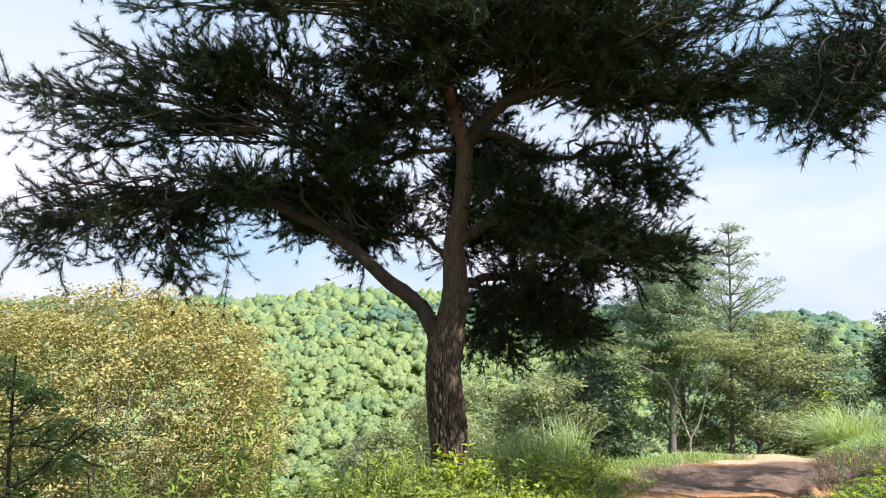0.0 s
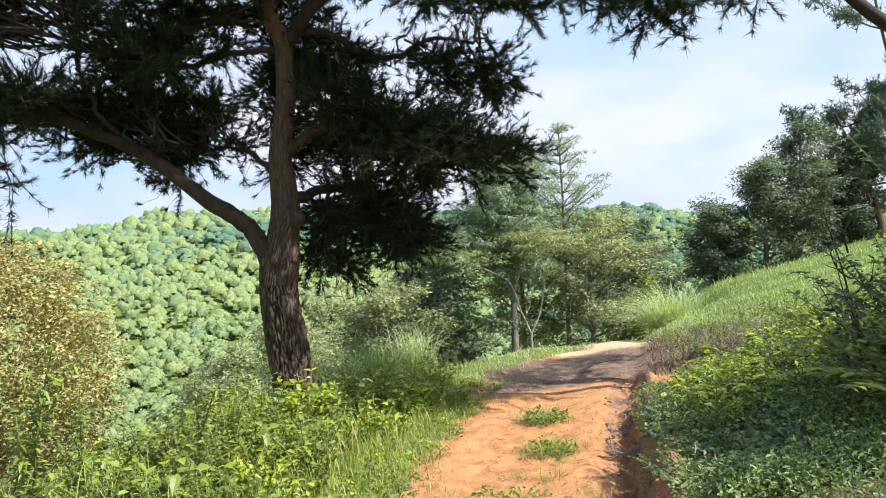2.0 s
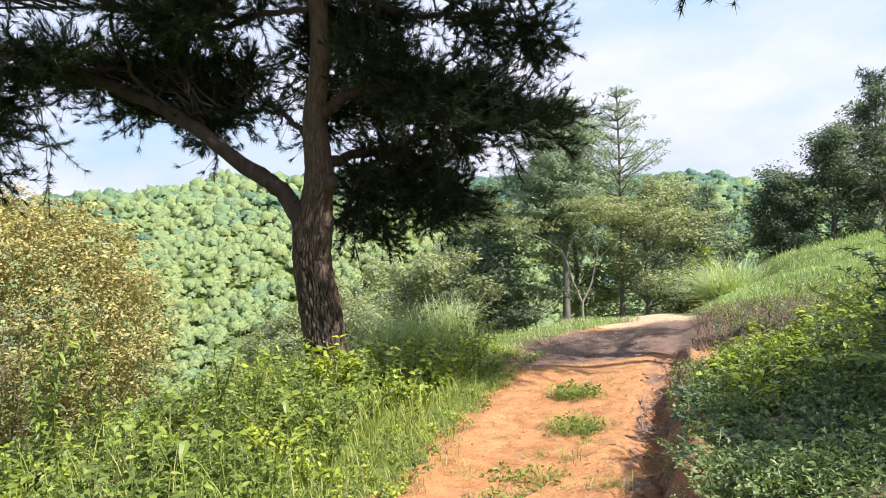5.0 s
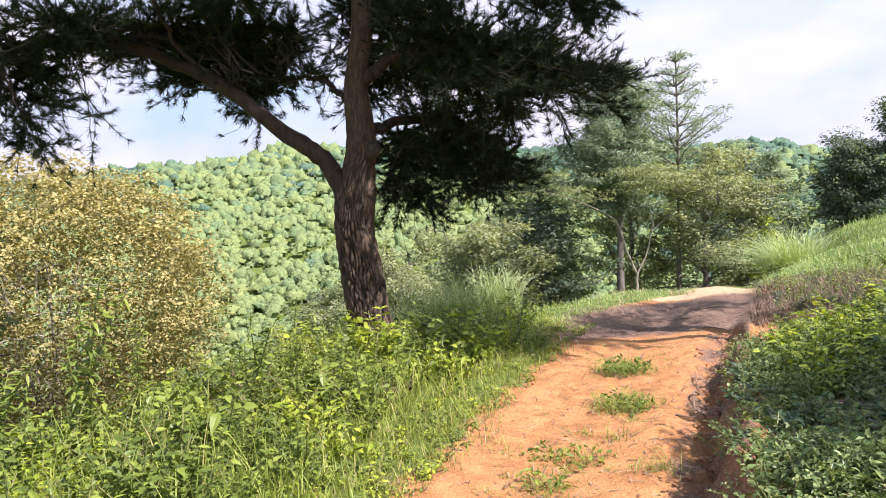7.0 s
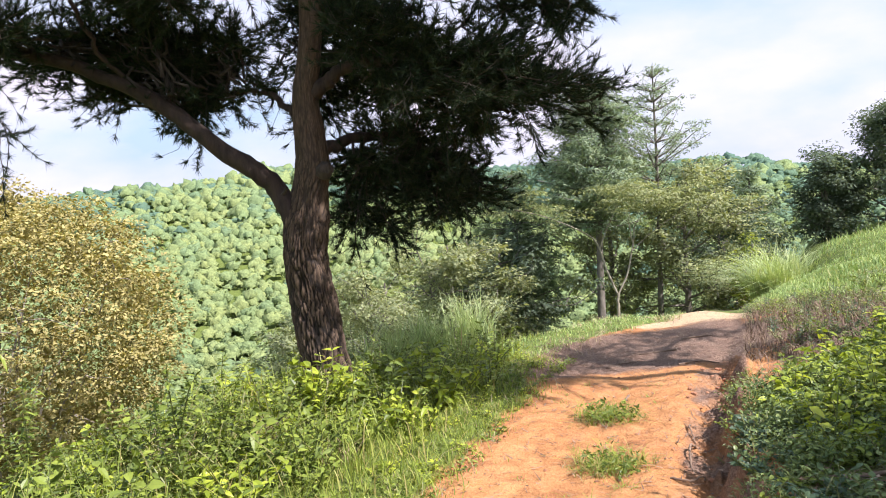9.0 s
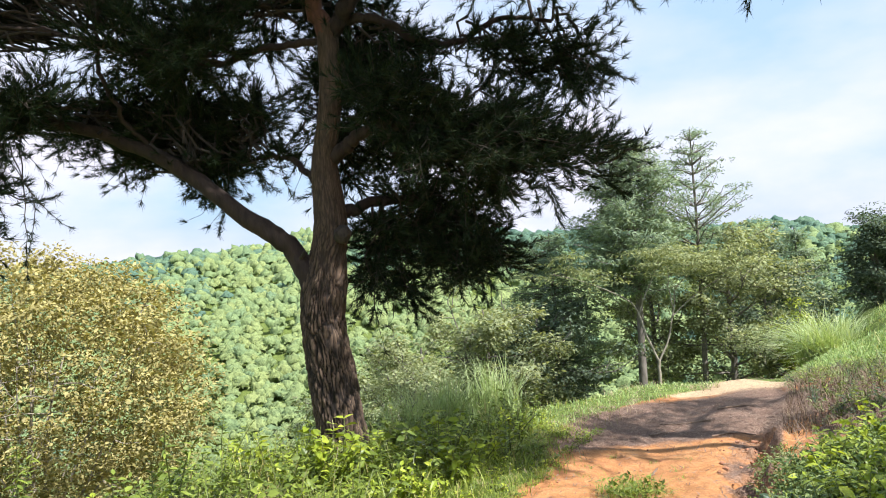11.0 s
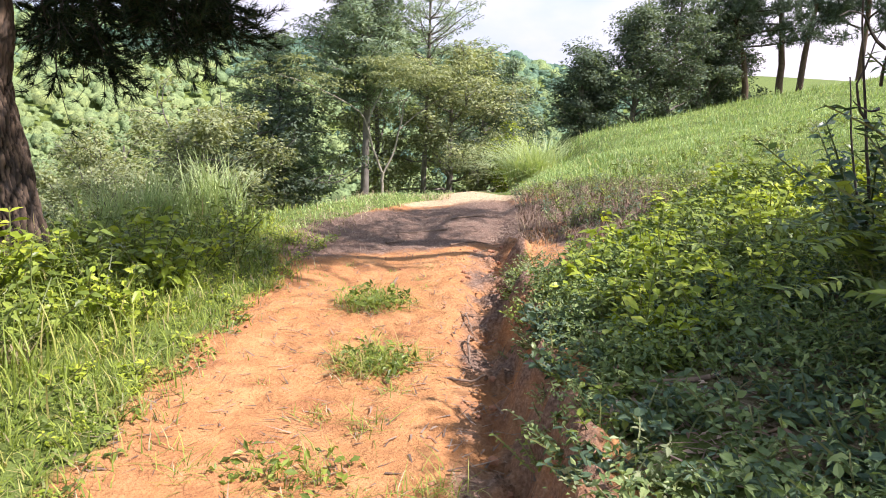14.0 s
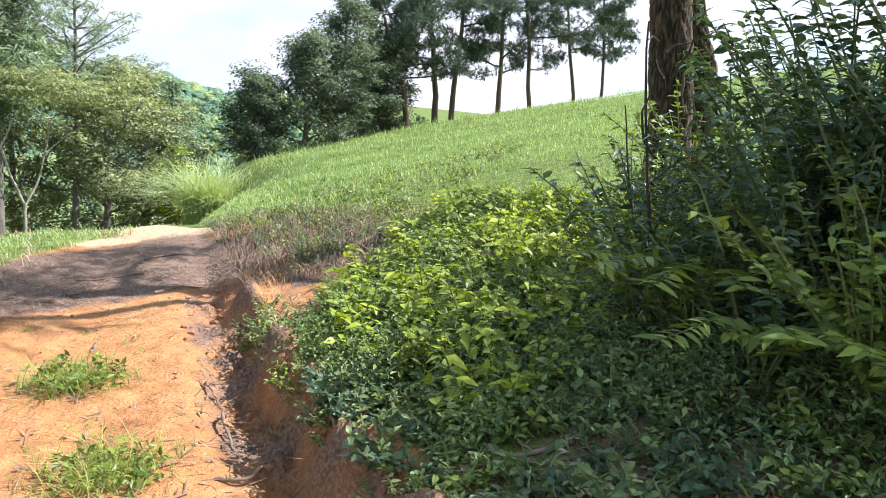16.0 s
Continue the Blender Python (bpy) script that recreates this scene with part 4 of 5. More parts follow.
conifer("larch", 9.6, 26.4, -3.6, "slender sparse larch rising above the other trees", 8.7, 2.5, 12, M_NEEDLE_BLUE, M_BARK_GREY, 0.10, 0.4, 0.11, 3.6, seed=5, droop=0.2, full=0.7, clump=0.2)
broadleaf("tree", 10.7, 26.8, -4.0, "rounded grey-green broadleaf tree beyond the track", 6.0, 2.5, 24, 21000, 0.13, M_LEAF_GREY, M_BARK_GREY, 0.13, 0.12, 0.35, 0.38, seed=21)
broadleaf("tree", 8.6, 28.5, -4.0, "leafy broadleaf tree with grey-green foliage behind pines", 6.8, 2.3, 20, 12000, 0.14, M_LEAF_GREY, M_BARK_GREY, 0.13, 0.2, 0.45, 0.38, seed=22)
broadleaf("tree", 13.2, 29.5, -4.6, "low green broadleaf tree at the wood edge", 4.2, 2.0, 16, 9000, 0.14, M_LEAF_FAR, M_BARK_GREY, 0.1, 0.1, 0.5, 0.36, seed=23)
broadleaf("tree", 11.9, 24.6, -3.3, "bright green leafy young tree at the wood edge", 2.5, 0.8, 12, 4200, 0.11, M_LEAF_BRIGHT, M_BARK_GREY, 0.06, 0.05, 0.8, 0.28, seed=24)
broadleaf("tree", 2.2, 23.5, -4.6, "spreading broadleaf tree with drooping light green leaves", 5.0, 2.5, 24, 18000, 0.13, M_LEAF_GREY, M_BARK_GREY, 0.12, 0.12, 0.35, 0.38, seed=25)
broadleaf("tree", 4.0, 25.6, -4.8, "spreading dark green tree on the valley edge", 4.6, 2.6, 22, 15000, 0.14, M_LEAF_FAR, M_BARK_GREY, 0.12, 0.12, 0.3, 0.38, seed=26)
broadleaf("tree", 0.4, 28.0, -6.2, "green broadleaf tree lower down the slope", 5.0, 2.6, 20, 12000, 0.15, M_LEAF_GREY, M_BARK_GREY, 0.13, 0.15, 0.4, 0.42, seed=27)
broadleaf("tree", -3.2, 33.0, -8.6, "light green rounded tree lower down the slope", 5.0, 2.8, 20, 12000, 0.18, M_LEAF_GREY, M_BARK_GREY, 0.13, 0.15, 0.4, 0.46, seed=28)
conifer("white_pine", -1.0, 42.0, -11.0, "layered pale green pine down in the valley", 6.5, 3.0, 12, M_NEEDLE_BLUE, M_BARK_GREY, 0.13, 0.15, 0.2, 4, seed=16, clump=0.5)
conifer("white_pine", -5.5, 47.0, -13.0, "broad pale green pine down in the valley", 7.0, 3.4, 12, M_NEEDLE_BLUE, M_BARK_GREY, 0.13, 0.15, 0.2, 4, seed=17, clump=0.5)
broadleaf("round_bush", -0.1, 20.0, -3.5, "small rounded grey-green bush below the track", 2.4, 1.0, 14, 6500, 0.07, M_LEAF_GREY, M_BARK_GREY, 0.05, 0.05, 0.9, 0.24, seed=29, category="bush")
broadleaf("tree", 15.0, 33.5, -4.0, "dark green broadleaf tree deep in the wood", 5.4, 2.6, 18, 10000, 0.16, M_LEAF_FAR, M_BARK_GREY, 0.13, 0.15, 0.5, 0.42, seed=30)
conifer("white_pine", 17.5, 36.0, -4.5, "pale layered pine deep in the wood", 6.0, 2.0, 14, M_NEEDLE_BLUE, M_BARK_GREY, 0.13, 0.1, 0.18, 4.5, seed=18)
for x, y, h, sp, sd in ((15.0, 25.4, 3.0, 1.1, 31), (16.9, 25.2, 4.3, 1.4, 32), (18.6, 25.6, 5.5, 1.9, 33), (20.8, 26.6, 4.2, 1.7, 34), (22.6, 27.4, 3.4, 1.5, 35)):
    broadleaf("oak_tree", x, y, gz1(x, y) - 0.1, "dark green dense broadleaf tree on the grassy crest", h, sp, 22, 17000, 0.11, M_LEAF_FAR, M_BARK_GREY, 0.11, 0.1, 0.6, 0.32, seed=sd, group="trees on the crest")
for x, y, h, sd in ((27.3, 29.0, 2.0, 41), (30.0, 29.5, 1.8, 42), (33.0, 28.5, 1.9, 43), (24.0, 28.6, 1.6, 44)):
    broadleaf("bush", x, y, gz1(x, y) - 0.2, "pale green bush behind the grassy crest", h, 1.3, 12, 4000, 0.14, M_LEAF_GREY, M_BARK_GREY, 0.05, 0.05, 0.8, 0.34, seed=sd, group="bushes behind the crest", category="bush")
conifer("young_conifer", 37.0, 24.0, gz1(37, 24) - 0.1, "small dark pointed conifer on the crest", 3.4, 1.3, 12, M_LEAF_FAR, M_BARK_GREY, 0.08, 0.03, 0.16, 5, seed=6)


def open_pine(x, y, z, height, lean, seed, label, limbs=12, low=0.45, spread=3.0, trunk_r=0.14):
    rng = np.random.default_rng(seed)
    (tv, tf), (wv, wf), tips = branching(rng, height, spread, limbs, trunk_r, low, 0.25, lean, sub=4)
    tree = thing("crest_pine", x, y, z, label, "tree", "pines on the crest")
    part("trunk", quick("trunk", tv, tf, M_BARK, True), tree)
    tagged(part("branchwork", quick("branchwork", wv, wf, M_TWIG), tree), kind="stuff")
    pick = tips[rng.integers(0, len(tips), 1500)] + rng.normal(0, 0.2, (1500, 3)) * [1, 1, 0.5]
    v, f = needles(rng, pick, rng.normal(0, 0.6, (1500, 3)) + [0, 0, 0.5], 14, 0.28, 0.03, 0.9)
    part("crown", quick("crown", v, f, M_NEEDLE_CREST), tree)


for x, y, h, lean, sd, low in ((24.8, 26.5, 12.0, (-1.8, 0), 51, 0.3), (26.2, 26.9, 12.5, (0.2, 0), 52, 0.44), (29.0, 26.5, 13.0, (-1.0, 0), 53, 0.34),
                               (31.5, 26.4, 13.0, (-2.2, 0), 54, 0.46), (35.1, 26.3, 13.0, (-3.0, 0), 55, 0.62), (37.6, 26.0, 13.0, (-1.4, 0.3), 56, 0.65), (22.9, 26.2, 5.5, (-2.2, 0), 57, 0.5)):
    open_pine(x, y, gz1(x, y) - 0.1, h, lean, sd, "tall pine with a bare reddish trunk on the crest", low=low)


def silk_tree():
    """Small pale tree with a forked stem and flat, feathery leaf layers."""
    rng = np.random.default_rng(61)
    tree = thing("silk_tree", 6.8, 22.0, -2.9, "small pale-barked forked tree with feathery flat leaf layers", "tree")
    lines = [([(0, 0, -0.4), (0.0, 0, 0.6), (0.02, 0, 1.25)], 0.085, 0.07),
             ([(0.02, 0, 1.2), (-0.25, 0, 1.85), (-0.55, 0.05, 2.75), (-1.1, 0, 3.15), (-1.9, 0, 3.5), (-2.7, -0.1, 3.75)], 0.06, 0.012),
             ([(0.02, 0, 1.2), (0.3, 0, 1.8), (0.5, 0, 2.6), (0.65, 0.1, 3.1), (1.0, 0, 3.5), (1.4, 0, 3.7)], 0.05, 0.012),
             ([(-0.45, 0.03, 2.5), (-0.2, 0.1, 3.0), (0.1, 0.2, 3.6), (0.25, 0.2, 4.0)], 0.035, 0.01),
             ([(0.5, 0, 2.6), (0.35, -0.2, 3.2), (0.3, -0.3, 3.8)], 0.03, 0.01),
             ([(0.45, 0, 2.4), (1.1, 0.1, 2.9), (1.9, 0.1, 3.4), (2.3, 0.1, 3.9)], 0.03, 0.01)]
    tips = []
    for pts, a, b in lines:
        ln = smooth_line(pts, 24)
        ln[3:] += np.cumsum(rng.normal(0, 0.008, (21, 3)), 0)
        part("stem", quick("stem", *tube(ln, np.linspace(a, b, 24) * 0.55, 10), M_BARK_PALE, True), tree)
        if len(tips) or pts[0][2] > 1:
            tips += list(ln[16:])
    tips = np.array(tips)
    centres = tips[rng.integers(0, len(tips), 150)] + rng.normal(0, 1, (150, 3)) * [0.4, 0.4, 0.16] + [0, 0, 0.25]
    v, f, n = clumps(rng, centres, centres.mean(0) - [0, 0, 1.0], 50, 0.42, 0.10, 0.35, 0.7, 0.2)
    part("crown", quick("crown", v, f, M_LEAF_GREY, True, normals=n), tree)


silk_tree()


def near_pine():
    """The pine on the bank: a leaning double trunk, seen in part, with boughs over the track; its rear and top boughs
    are unseen, added for shade.
    """
    rng = np.random.default_rng(71)
    base = np.array([7.0, 6.6, gz1(7.0, 6.6)])
    tree = thing("pine_tree", *base, "leaning pine with dark furrowed double trunk on the bank", "tree")

    def local(p):
        return np.asarray(p, float) - base
    for name, pts, a, b in (("trunk", [(7.12, 6.6, 0.6), (7.05, 6.6, 1.5), (6.78, 6.6, 2.4), (6.6, 6.6, 3.2), (6.5, 6.5, 4.3), (6.4, 6.4, 5.8)], 0.20, 0.12),
                            ("second_trunk", [(7.95, 6.7, 0.7), (7.72, 6.65, 1.8), (7.2, 6.6, 2.35), (6.9, 6.6, 2.8)], 0.12, 0.12)):
        ln = smooth_line(local(pts), 120)
        part(name, bark_mesh(name, ln, np.linspace(a, b, 120), 90, lambda q: 1.0 + 0 * q, M_BARK), tree)
    # The second and third limbs are unseen; they carry the added shading pads.
    for pts, a, b in (([(6.6, 6.6, 3.0), (5.9, 6.6, 3.35), (5.25, 6.6, 3.75), (4.6, 6.5, 4.25), (3.9, 6.3, 4.3), (3.3, 6.1, 4.0)], 0.08, 0.02),
                      ([(6.5, 6.5, 4.2), (6.8, 5.0, 4.8), (6.8, 3.6, 5.1), (6.7, 2.0, 5.2)], 0.07, 0.02),
                      ([(6.45, 6.45, 5.0), (7.4, 6.9, 5.8), (8.8, 7.5, 6.3)], 0.06, 0.02)):
        ln = smooth_line(local(pts), 30)
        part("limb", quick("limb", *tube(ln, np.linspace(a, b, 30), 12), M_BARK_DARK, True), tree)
    # All but the first two pads are unseen, placed to shade bank and track.
    pads = [((3.6, 6.2, 4.2), (3.35, 6.3, 3.75), (0.75, 0.7, 0.3), 1.2), ((4.2, 6.4, 4.3), (3.7, 6.7, 4.35), (0.9, 0.8, 0.4), 1.3),
            ((6.6, 2.6, 5.1), (6.2, 2.6, 5.0), (0.9, 0.8, 0.4), 0.8), ((6.8, 2.0, 5.2), (7.0, 1.5, 5.2), (1.0, 0.9, 0.4), 0.9),
            ((6.6, 2.4, 5.1), (5.7, 1.5, 5.0), (0.9, 0.8, 0.4), 0.8), ((6.3, 6.2, 5.6), (5.7, 5.6, 6.0), (0.8, 0.6, 0.4), 0.55),
            ((6.6, 6.4, 5.8), (6.9, 6.4, 6.2), (0.9, 0.6, 0.4), 0.6), ((7.8, 6.9, 6.1), (8.1, 7.1, 6.4), (1.0, 0.6, 0.4), 0.7)]
    pads = [(local([r])[0], local([m])[0], q, d) for r, m, q, d in pads]
    (wv, wf), places, ways = pads_to_twigs(rng, pads, 16, 13, 5)
    tagged(part("twig_mass", quick("twig_mass", wv, wf, M_TWIG), tree), kind="stuff")
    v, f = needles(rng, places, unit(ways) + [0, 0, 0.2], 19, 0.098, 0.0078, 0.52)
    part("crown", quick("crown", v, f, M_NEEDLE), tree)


near_pine()

# ---- grass ----


def scatter(rng, n, x0, x1, y0, y1):
    x, y = rng.uniform(x0, x1, n), rng.uniform(y0, y1, n)
    return x, y, across(x, y)


def on_ground(x, y, sink=0.01):
    return np.stack([x, y, ground_z(x, y) - sink], 1)


def stuff(name, label, category, pieces, mat):
    v, f = join(pieces)
    tagged(new(name, quick(name, v, f, mat)), label, category, kind="stuff")


def slope_grass():
    rng = np.random.default_rng(81)
    pale, deep = [], []
    for n, x0, x1, y0, y1, h, w in ((60000, 3.5, 16, 6.0, 17, 0.08, 0.009), (60000, 6, 40, 10, 31, 0.115, 0.022), (5000, 6, 40, 20, 31, 0.32, 0.02)):
        x, y, u = scatter(rng, n, x0, x1, y0, y1)
        r = np.hypot(x, y - 3)
        thin = smooth(1.7 - 0.95 * smooth(9.7, 11.2, y), 2.8 - 1.6 * smooth(9.7, 11.2, y), u)
        keep = (rng.uniform(0, 1, n) < thin) & (r < 39) & (x - y > -9.5)
        hh = (h * (0.75 + 0.4 * wave(x, y, 0.9)) * (0.6 + 0.8 * rng.uniform(0, 1, n)))[keep, None]
        lush = (rough_noise(x, y, 0.6, 14) + np.interp(u, [2, 4.5, 8], [0.5, 0.1, -0.25]) > 0.12)[keep]
        at = on_ground(x[keep], y[keep])
        pale.append(blades(rng, at[~lush], hh[~lush], w, 0.45))
        deep.append(blades(rng, at[lush], hh[lush] * 1.25, w * 1.2, 0.6))
    stuff("hillside_grass", "short bright green grass on the open slope", "grass", pale, M_GRASS_SLOPE)
    stuff("lush_grass", "deeper green grass and weeds low on the slope", "grass", deep, M_GRASS_LUSH)


slope_grass()


def verge_grass():
    rng = np.random.default_rng(82)
    out = []
    x, y, u = scatter(rng, 52000, -5, 4.5, 2.2, 12.5)
    edge = -0.74 - 0.25 * smooth(7.5, 8.8, y) + 0.1 * wave(x, y, 1.9, 2.0) + 0.06 * wave(x, y, 6, 1.0)
    keep = (u < edge + 0.05) & (u > -5) & (rng.uniform(0, 1, len(x)) < (0.35 + 0.65 * smooth(edge, edge - 0.4, u)) * (0.45 + 0.55 * smooth(-0.2, 0.25, rough_noise(x, y, 1.1, 12))))
    hh = (0.20 * smooth(edge + 0.1, edge - 0.7, u) + 0.07) * (1 + 0.4 * wave(x, y, 1.7)) * (1 - 0.62 * smooth(8.6, 9.4, y))
    out.append(blades(rng, on_ground(x[keep], y[keep]), hh[keep, None] * rng.uniform(0.6, 1.4, (keep.sum(), 1)), 0.009, 0.55, 3))
    x, y, u = scatter(rng, 60000, -2.5, 3.2, 2.6, 9.4)
    edge = -0.74 - 0.25 * smooth(7.5, 8.8, y) + 0.1 * wave(x, y, 1.9, 2.0) + 0.06 * wave(x, y, 6, 1.0)
    keep = (u < edge + 0.1 * rng.normal(0, 1, len(x))) & (u > edge - 0.9)
    out.append(blades(rng, on_ground(x[keep], y[keep]), 0.085 * rng.uniform(0.5, 1.6, (keep.sum(), 1)), 0.007, 0.8, 2))
    x, y, u = scatter(rng, 42000, -1, 9, 8.8, 14.5)
    edge = -0.74 - 0.25 * smooth(7.5, 8.8, y) + 0.1 * wave(x, y, 1.9, 2.0) + 0.06 * wave(x, y, 6, 1.0) + 1.15 * smooth(9.6, 12.2, y)
    keep = ((u < edge + 0.03) & (u > -3.2)) | ((u > 1.0) & (u < 2.2) & (y > 11.2))
    crest = blades(rng, on_ground(x[keep], y[keep]), 0.055 * rng.uniform(0.6, 1.5, (keep.sum(), 1)), 0.009, 0.7)
    stuff("short_grass", "short bright grass on the brow of the track", "grass", [crest], M_GRASS_SLOPE)
    stuff("verge_grass", "lush green grass and weeds beside the track", "grass", out, M_GRASS)
    x, y, u = scatter(rng, 9000, -3, 5, 3, 12.5)
    edge = -0.80 + 0.1 * wave(x, y, 1.9, 2.0)
    keep = (np.abs(u - edge + 0.1) < 0.3) | ((u > 0.95) & (u < 2.6) & (y > 6.8) & (y < 11.2))
    stuff("dry_stems", "short dry straw along the track edges", "dry grass", [blades(rng, on_ground(x[keep], y[keep]), 0.11, 0.006, 0.9)], M_DRY)
    x, y, u = scatter(rng, 16000, 2.5, 8, 7.2, 11.6)
    keep = (u > 0.95) & (u < 3.4 - 0.5 * (y - 8)) & (rough_noise(x, y, 1.6, 7) > -0.15 - 0.3 * smooth(8.5, 9.5, y))
    stuff("withered_weeds", "short withered brown weeds along the upper bank", "dry grass", [blades(rng, on_ground(x[keep], y[keep]), 0.13, 0.008, 0.9, 3)], M_LITTER)
    x, y, u = scatter(rng, 9000, 3, 9, 11.4, 13.6)
    keep = (u > -0.4) & (u < 0.15) & (rough_noise(x, y, 2.0, 6) > 0.05)
    stuff("dry_grass_edge", "pale dry grass along the crest of the track", "dry grass", [blades(rng, on_ground(x[keep], y[keep]), 0.10, 0.008, 1.3)], M_DRY)


verge_grass()


def litter():
    """Fallen needles, straw and leaf bits on the track and the bare bank."""
    rng = np.random.default_rng(83)
    x, y, u = scatter(rng, 44000, -0.5, 7, 3.2, 12)
    band = smooth(8.2, 8.9, y + 0.25 * wave(x, y, 2.2)) * smooth(11.4, 10.4, y - 0.3 * u) * (u > -1.3 + 0.9 * smooth(9.6, 11.8, y)) * (u < 2.4 - 1.2 * smooth(9.4, 10.6, y))
    foot = np.exp(-(((u - 0.62) / 0.16) ** 2)) * 0.5 * (y < 9)
    thin = np.maximum(np.maximum(band, foot), 0.17 * (np.abs(u) < 0.85))
    thin = np.maximum(thin, 0.45 * ((u > 1.05) & (u < 3.2) & (y < 7)))
    thin = np.maximum(thin, 0.5 * ((u > 1.0) & (u < 3.2) & (y > 6.9) & (y < 10.8)))
    thin = np.maximum(thin, 1.0 * ((u > 1.02) & (u < 1.55) & (y > 3.9) & (y < 4.85)))
    keep = rng.uniform(0, 1, len(x)) < thin
    p = on_ground(x[keep], y[keep], -0.006)
    k = len(p)
    az = rng.uniform(0, 6.283, k)
    d = np.stack([np.cos(az), np.sin(az), rng.uniform(-0.05, 0.25, k)], 1)
    s = np.stack([-np.sin(az), np.cos(az), 0 * az], 1) * rng.uniform(0.002, 0.006, (k, 1))
    ln = rng.uniform(0.03, 0.13, (k, 1))
    v = np.stack([p - s, p + s, p + d * ln], 1).reshape(-1, 3)
    stuff("litter", "fallen brown needles and straw on red clay", "litter", [(v, np.arange(3 * k).reshape(-1, 3))], M_LITTER)
    x, y, u = scatter(rng, 9000, 0, 6, 3.2, 9)
    keep = rng.uniform(0, 1, len(x)) < np.maximum(0.12 * ((u > 1.02) & (u < 2.0) & (y < 5.2)) + 0.8 * ((u > 1.0) & (u < 1.6) & (y > 3.9) & (y < 4.95)), 0.10 * (np.abs(u - 0.6) < 0.2) + 0.025 * (np.abs(u) < 0.8))
    stuff("leaf_litter", "curled dead brown leaves on bare earth", "litter", [leaves(rng, on_ground(x[keep], y[keep], -0.012), rng.uniform(0.03, 0.07, (keep.sum(), 1)) * np.where(u[keep] < 0.85, 0.5, 1.0)[:, None], 0.8, 0.45)], M_DEADLEAF)


litter()

# ---- plants that can be told apart ----


def weed(rng, name, height, stems, leaf, mat, label, category="weed", narrow=0.5, spread=0.25, step=0.06, where=(0, 0, 0)):
    """Leafy stems from one root, with leaves in pairs up each stem."""
    ob = thing(name, *where, label, category)
    wood, pts, ways = [], [], []
    for _ in range(stems):
        az = rng.uniform(0, 6.283)
        h = height * rng.uniform(0.6, 1.1)
        line = bend(rng, (rng.normal(0, 0.02), rng.normal(0, 0.02), -0.03), (spread * np.cos(az) * 1.6, spread * np.sin(az) * 1.6, 1), h, 7, 0.1, 0.0)
        wood.append(tube(line[[0, 2, 4, 6, 7]], np.linspace(0.004, 0.0015, 5) * (1 + height), 3))
        m = max(4, int(h / step))
        for j in range(m):
            a = (0.15 + 0.85 * (j + 0.5) / m) * 6.99
            i = int(a)
            p = line[i] + (line[i + 1] - line[i]) * (a - i)
            t = j * 1.6 + rng.uniform(-0.4, 0.4)
            for s in (0, np.pi):
                pts.append(p)
                ways.append((np.cos(t + s), np.sin(t + s), 0.35))
    tagged(part("stem", quick("stem", *join(wood), M_STEM), ob), kind="stuff")
    v, f = broad_leaves(rng, np.array(pts), leaf, narrow, np.array(ways))
    part("foliage", quick("foliage", v, f, mat), ob)
    return ob


M_STEM = leaf_mat("green stems", (0.08, 0.11, 0.03), (0.14, 0.18, 0.05), (0.22, 0.22, 0.08), 0.1)
_rw = np.random.default_rng(91)


def plant_out(kinds, spots, rng, group, lo=0.7, hi=1.3, sink=0.0):
    """One of the kinds at each spot, turned and sized by chance; the first of each kind stays as the pattern at its own spot."""
    used = set()
    for i, (x, y) in enumerate(spots):
        k = kinds[i % len(kinds)]
        s = rng.uniform(lo, hi)
        m = Matrix.LocRotScale((x, y, gz1(x, y) - sink), Euler((rng.normal(0, 0.08), rng.normal(0, 0.08), rng.uniform(0, 6.283))), (s, s, s * rng.uniform(0.85, 1.15)))
        if k.name not in used:
            used.add(k.name)
            k.matrix_basis = m
            tagged(k, group=group)
        else:
            copy = copy_thing(k, m)
            copy.matrix_basis = m


def spots_in(rng, n, x0, x1, y0, y1, test, gap):
    """Places by chance in a stretch of the plan that pass the test and keep a gap to each other."""
    got = []
    for _ in range(n * 30):
        x, y = rng.uniform(x0, x1), rng.uniform(y0, y1)
        u = float(across(np.array(x), np.array(y)))
        if test(x, y, u) and all((x - a) ** 2 + (y - b) ** 2 > gap * gap for a, b in got):
            got.append((x, y))
            if len(got) >= n:
                break
    return got


# low leafy cover on the cut bank
cover = [weed(_rw, "bank_plant", 0.16, 12, 0.035, m, "low leafy green plant on the red bank", "ground cover", 0.5, 0.65, 0.022)
         for m in (M_LEAF_COVER, M_LEAF_DARK, M_LEAF, M_LEAF_COVER, M_LEAF_COVER, M_LEAF_DARK)]
plant_out(cover, spots_in(_rw, 295, 1.6, 4.4, 3.4, 7.2,
          lambda x, y, u: 0.95 < u < 2.6 and y < 6.4 + 0.6 * (x - 2.9) and not (1.0 < u < 1.6 and 3.9 < y < 4.8 and _rw.uniform() < 0.92), 0.115), _rw, "plants on the bank", 0.75, 1.35)


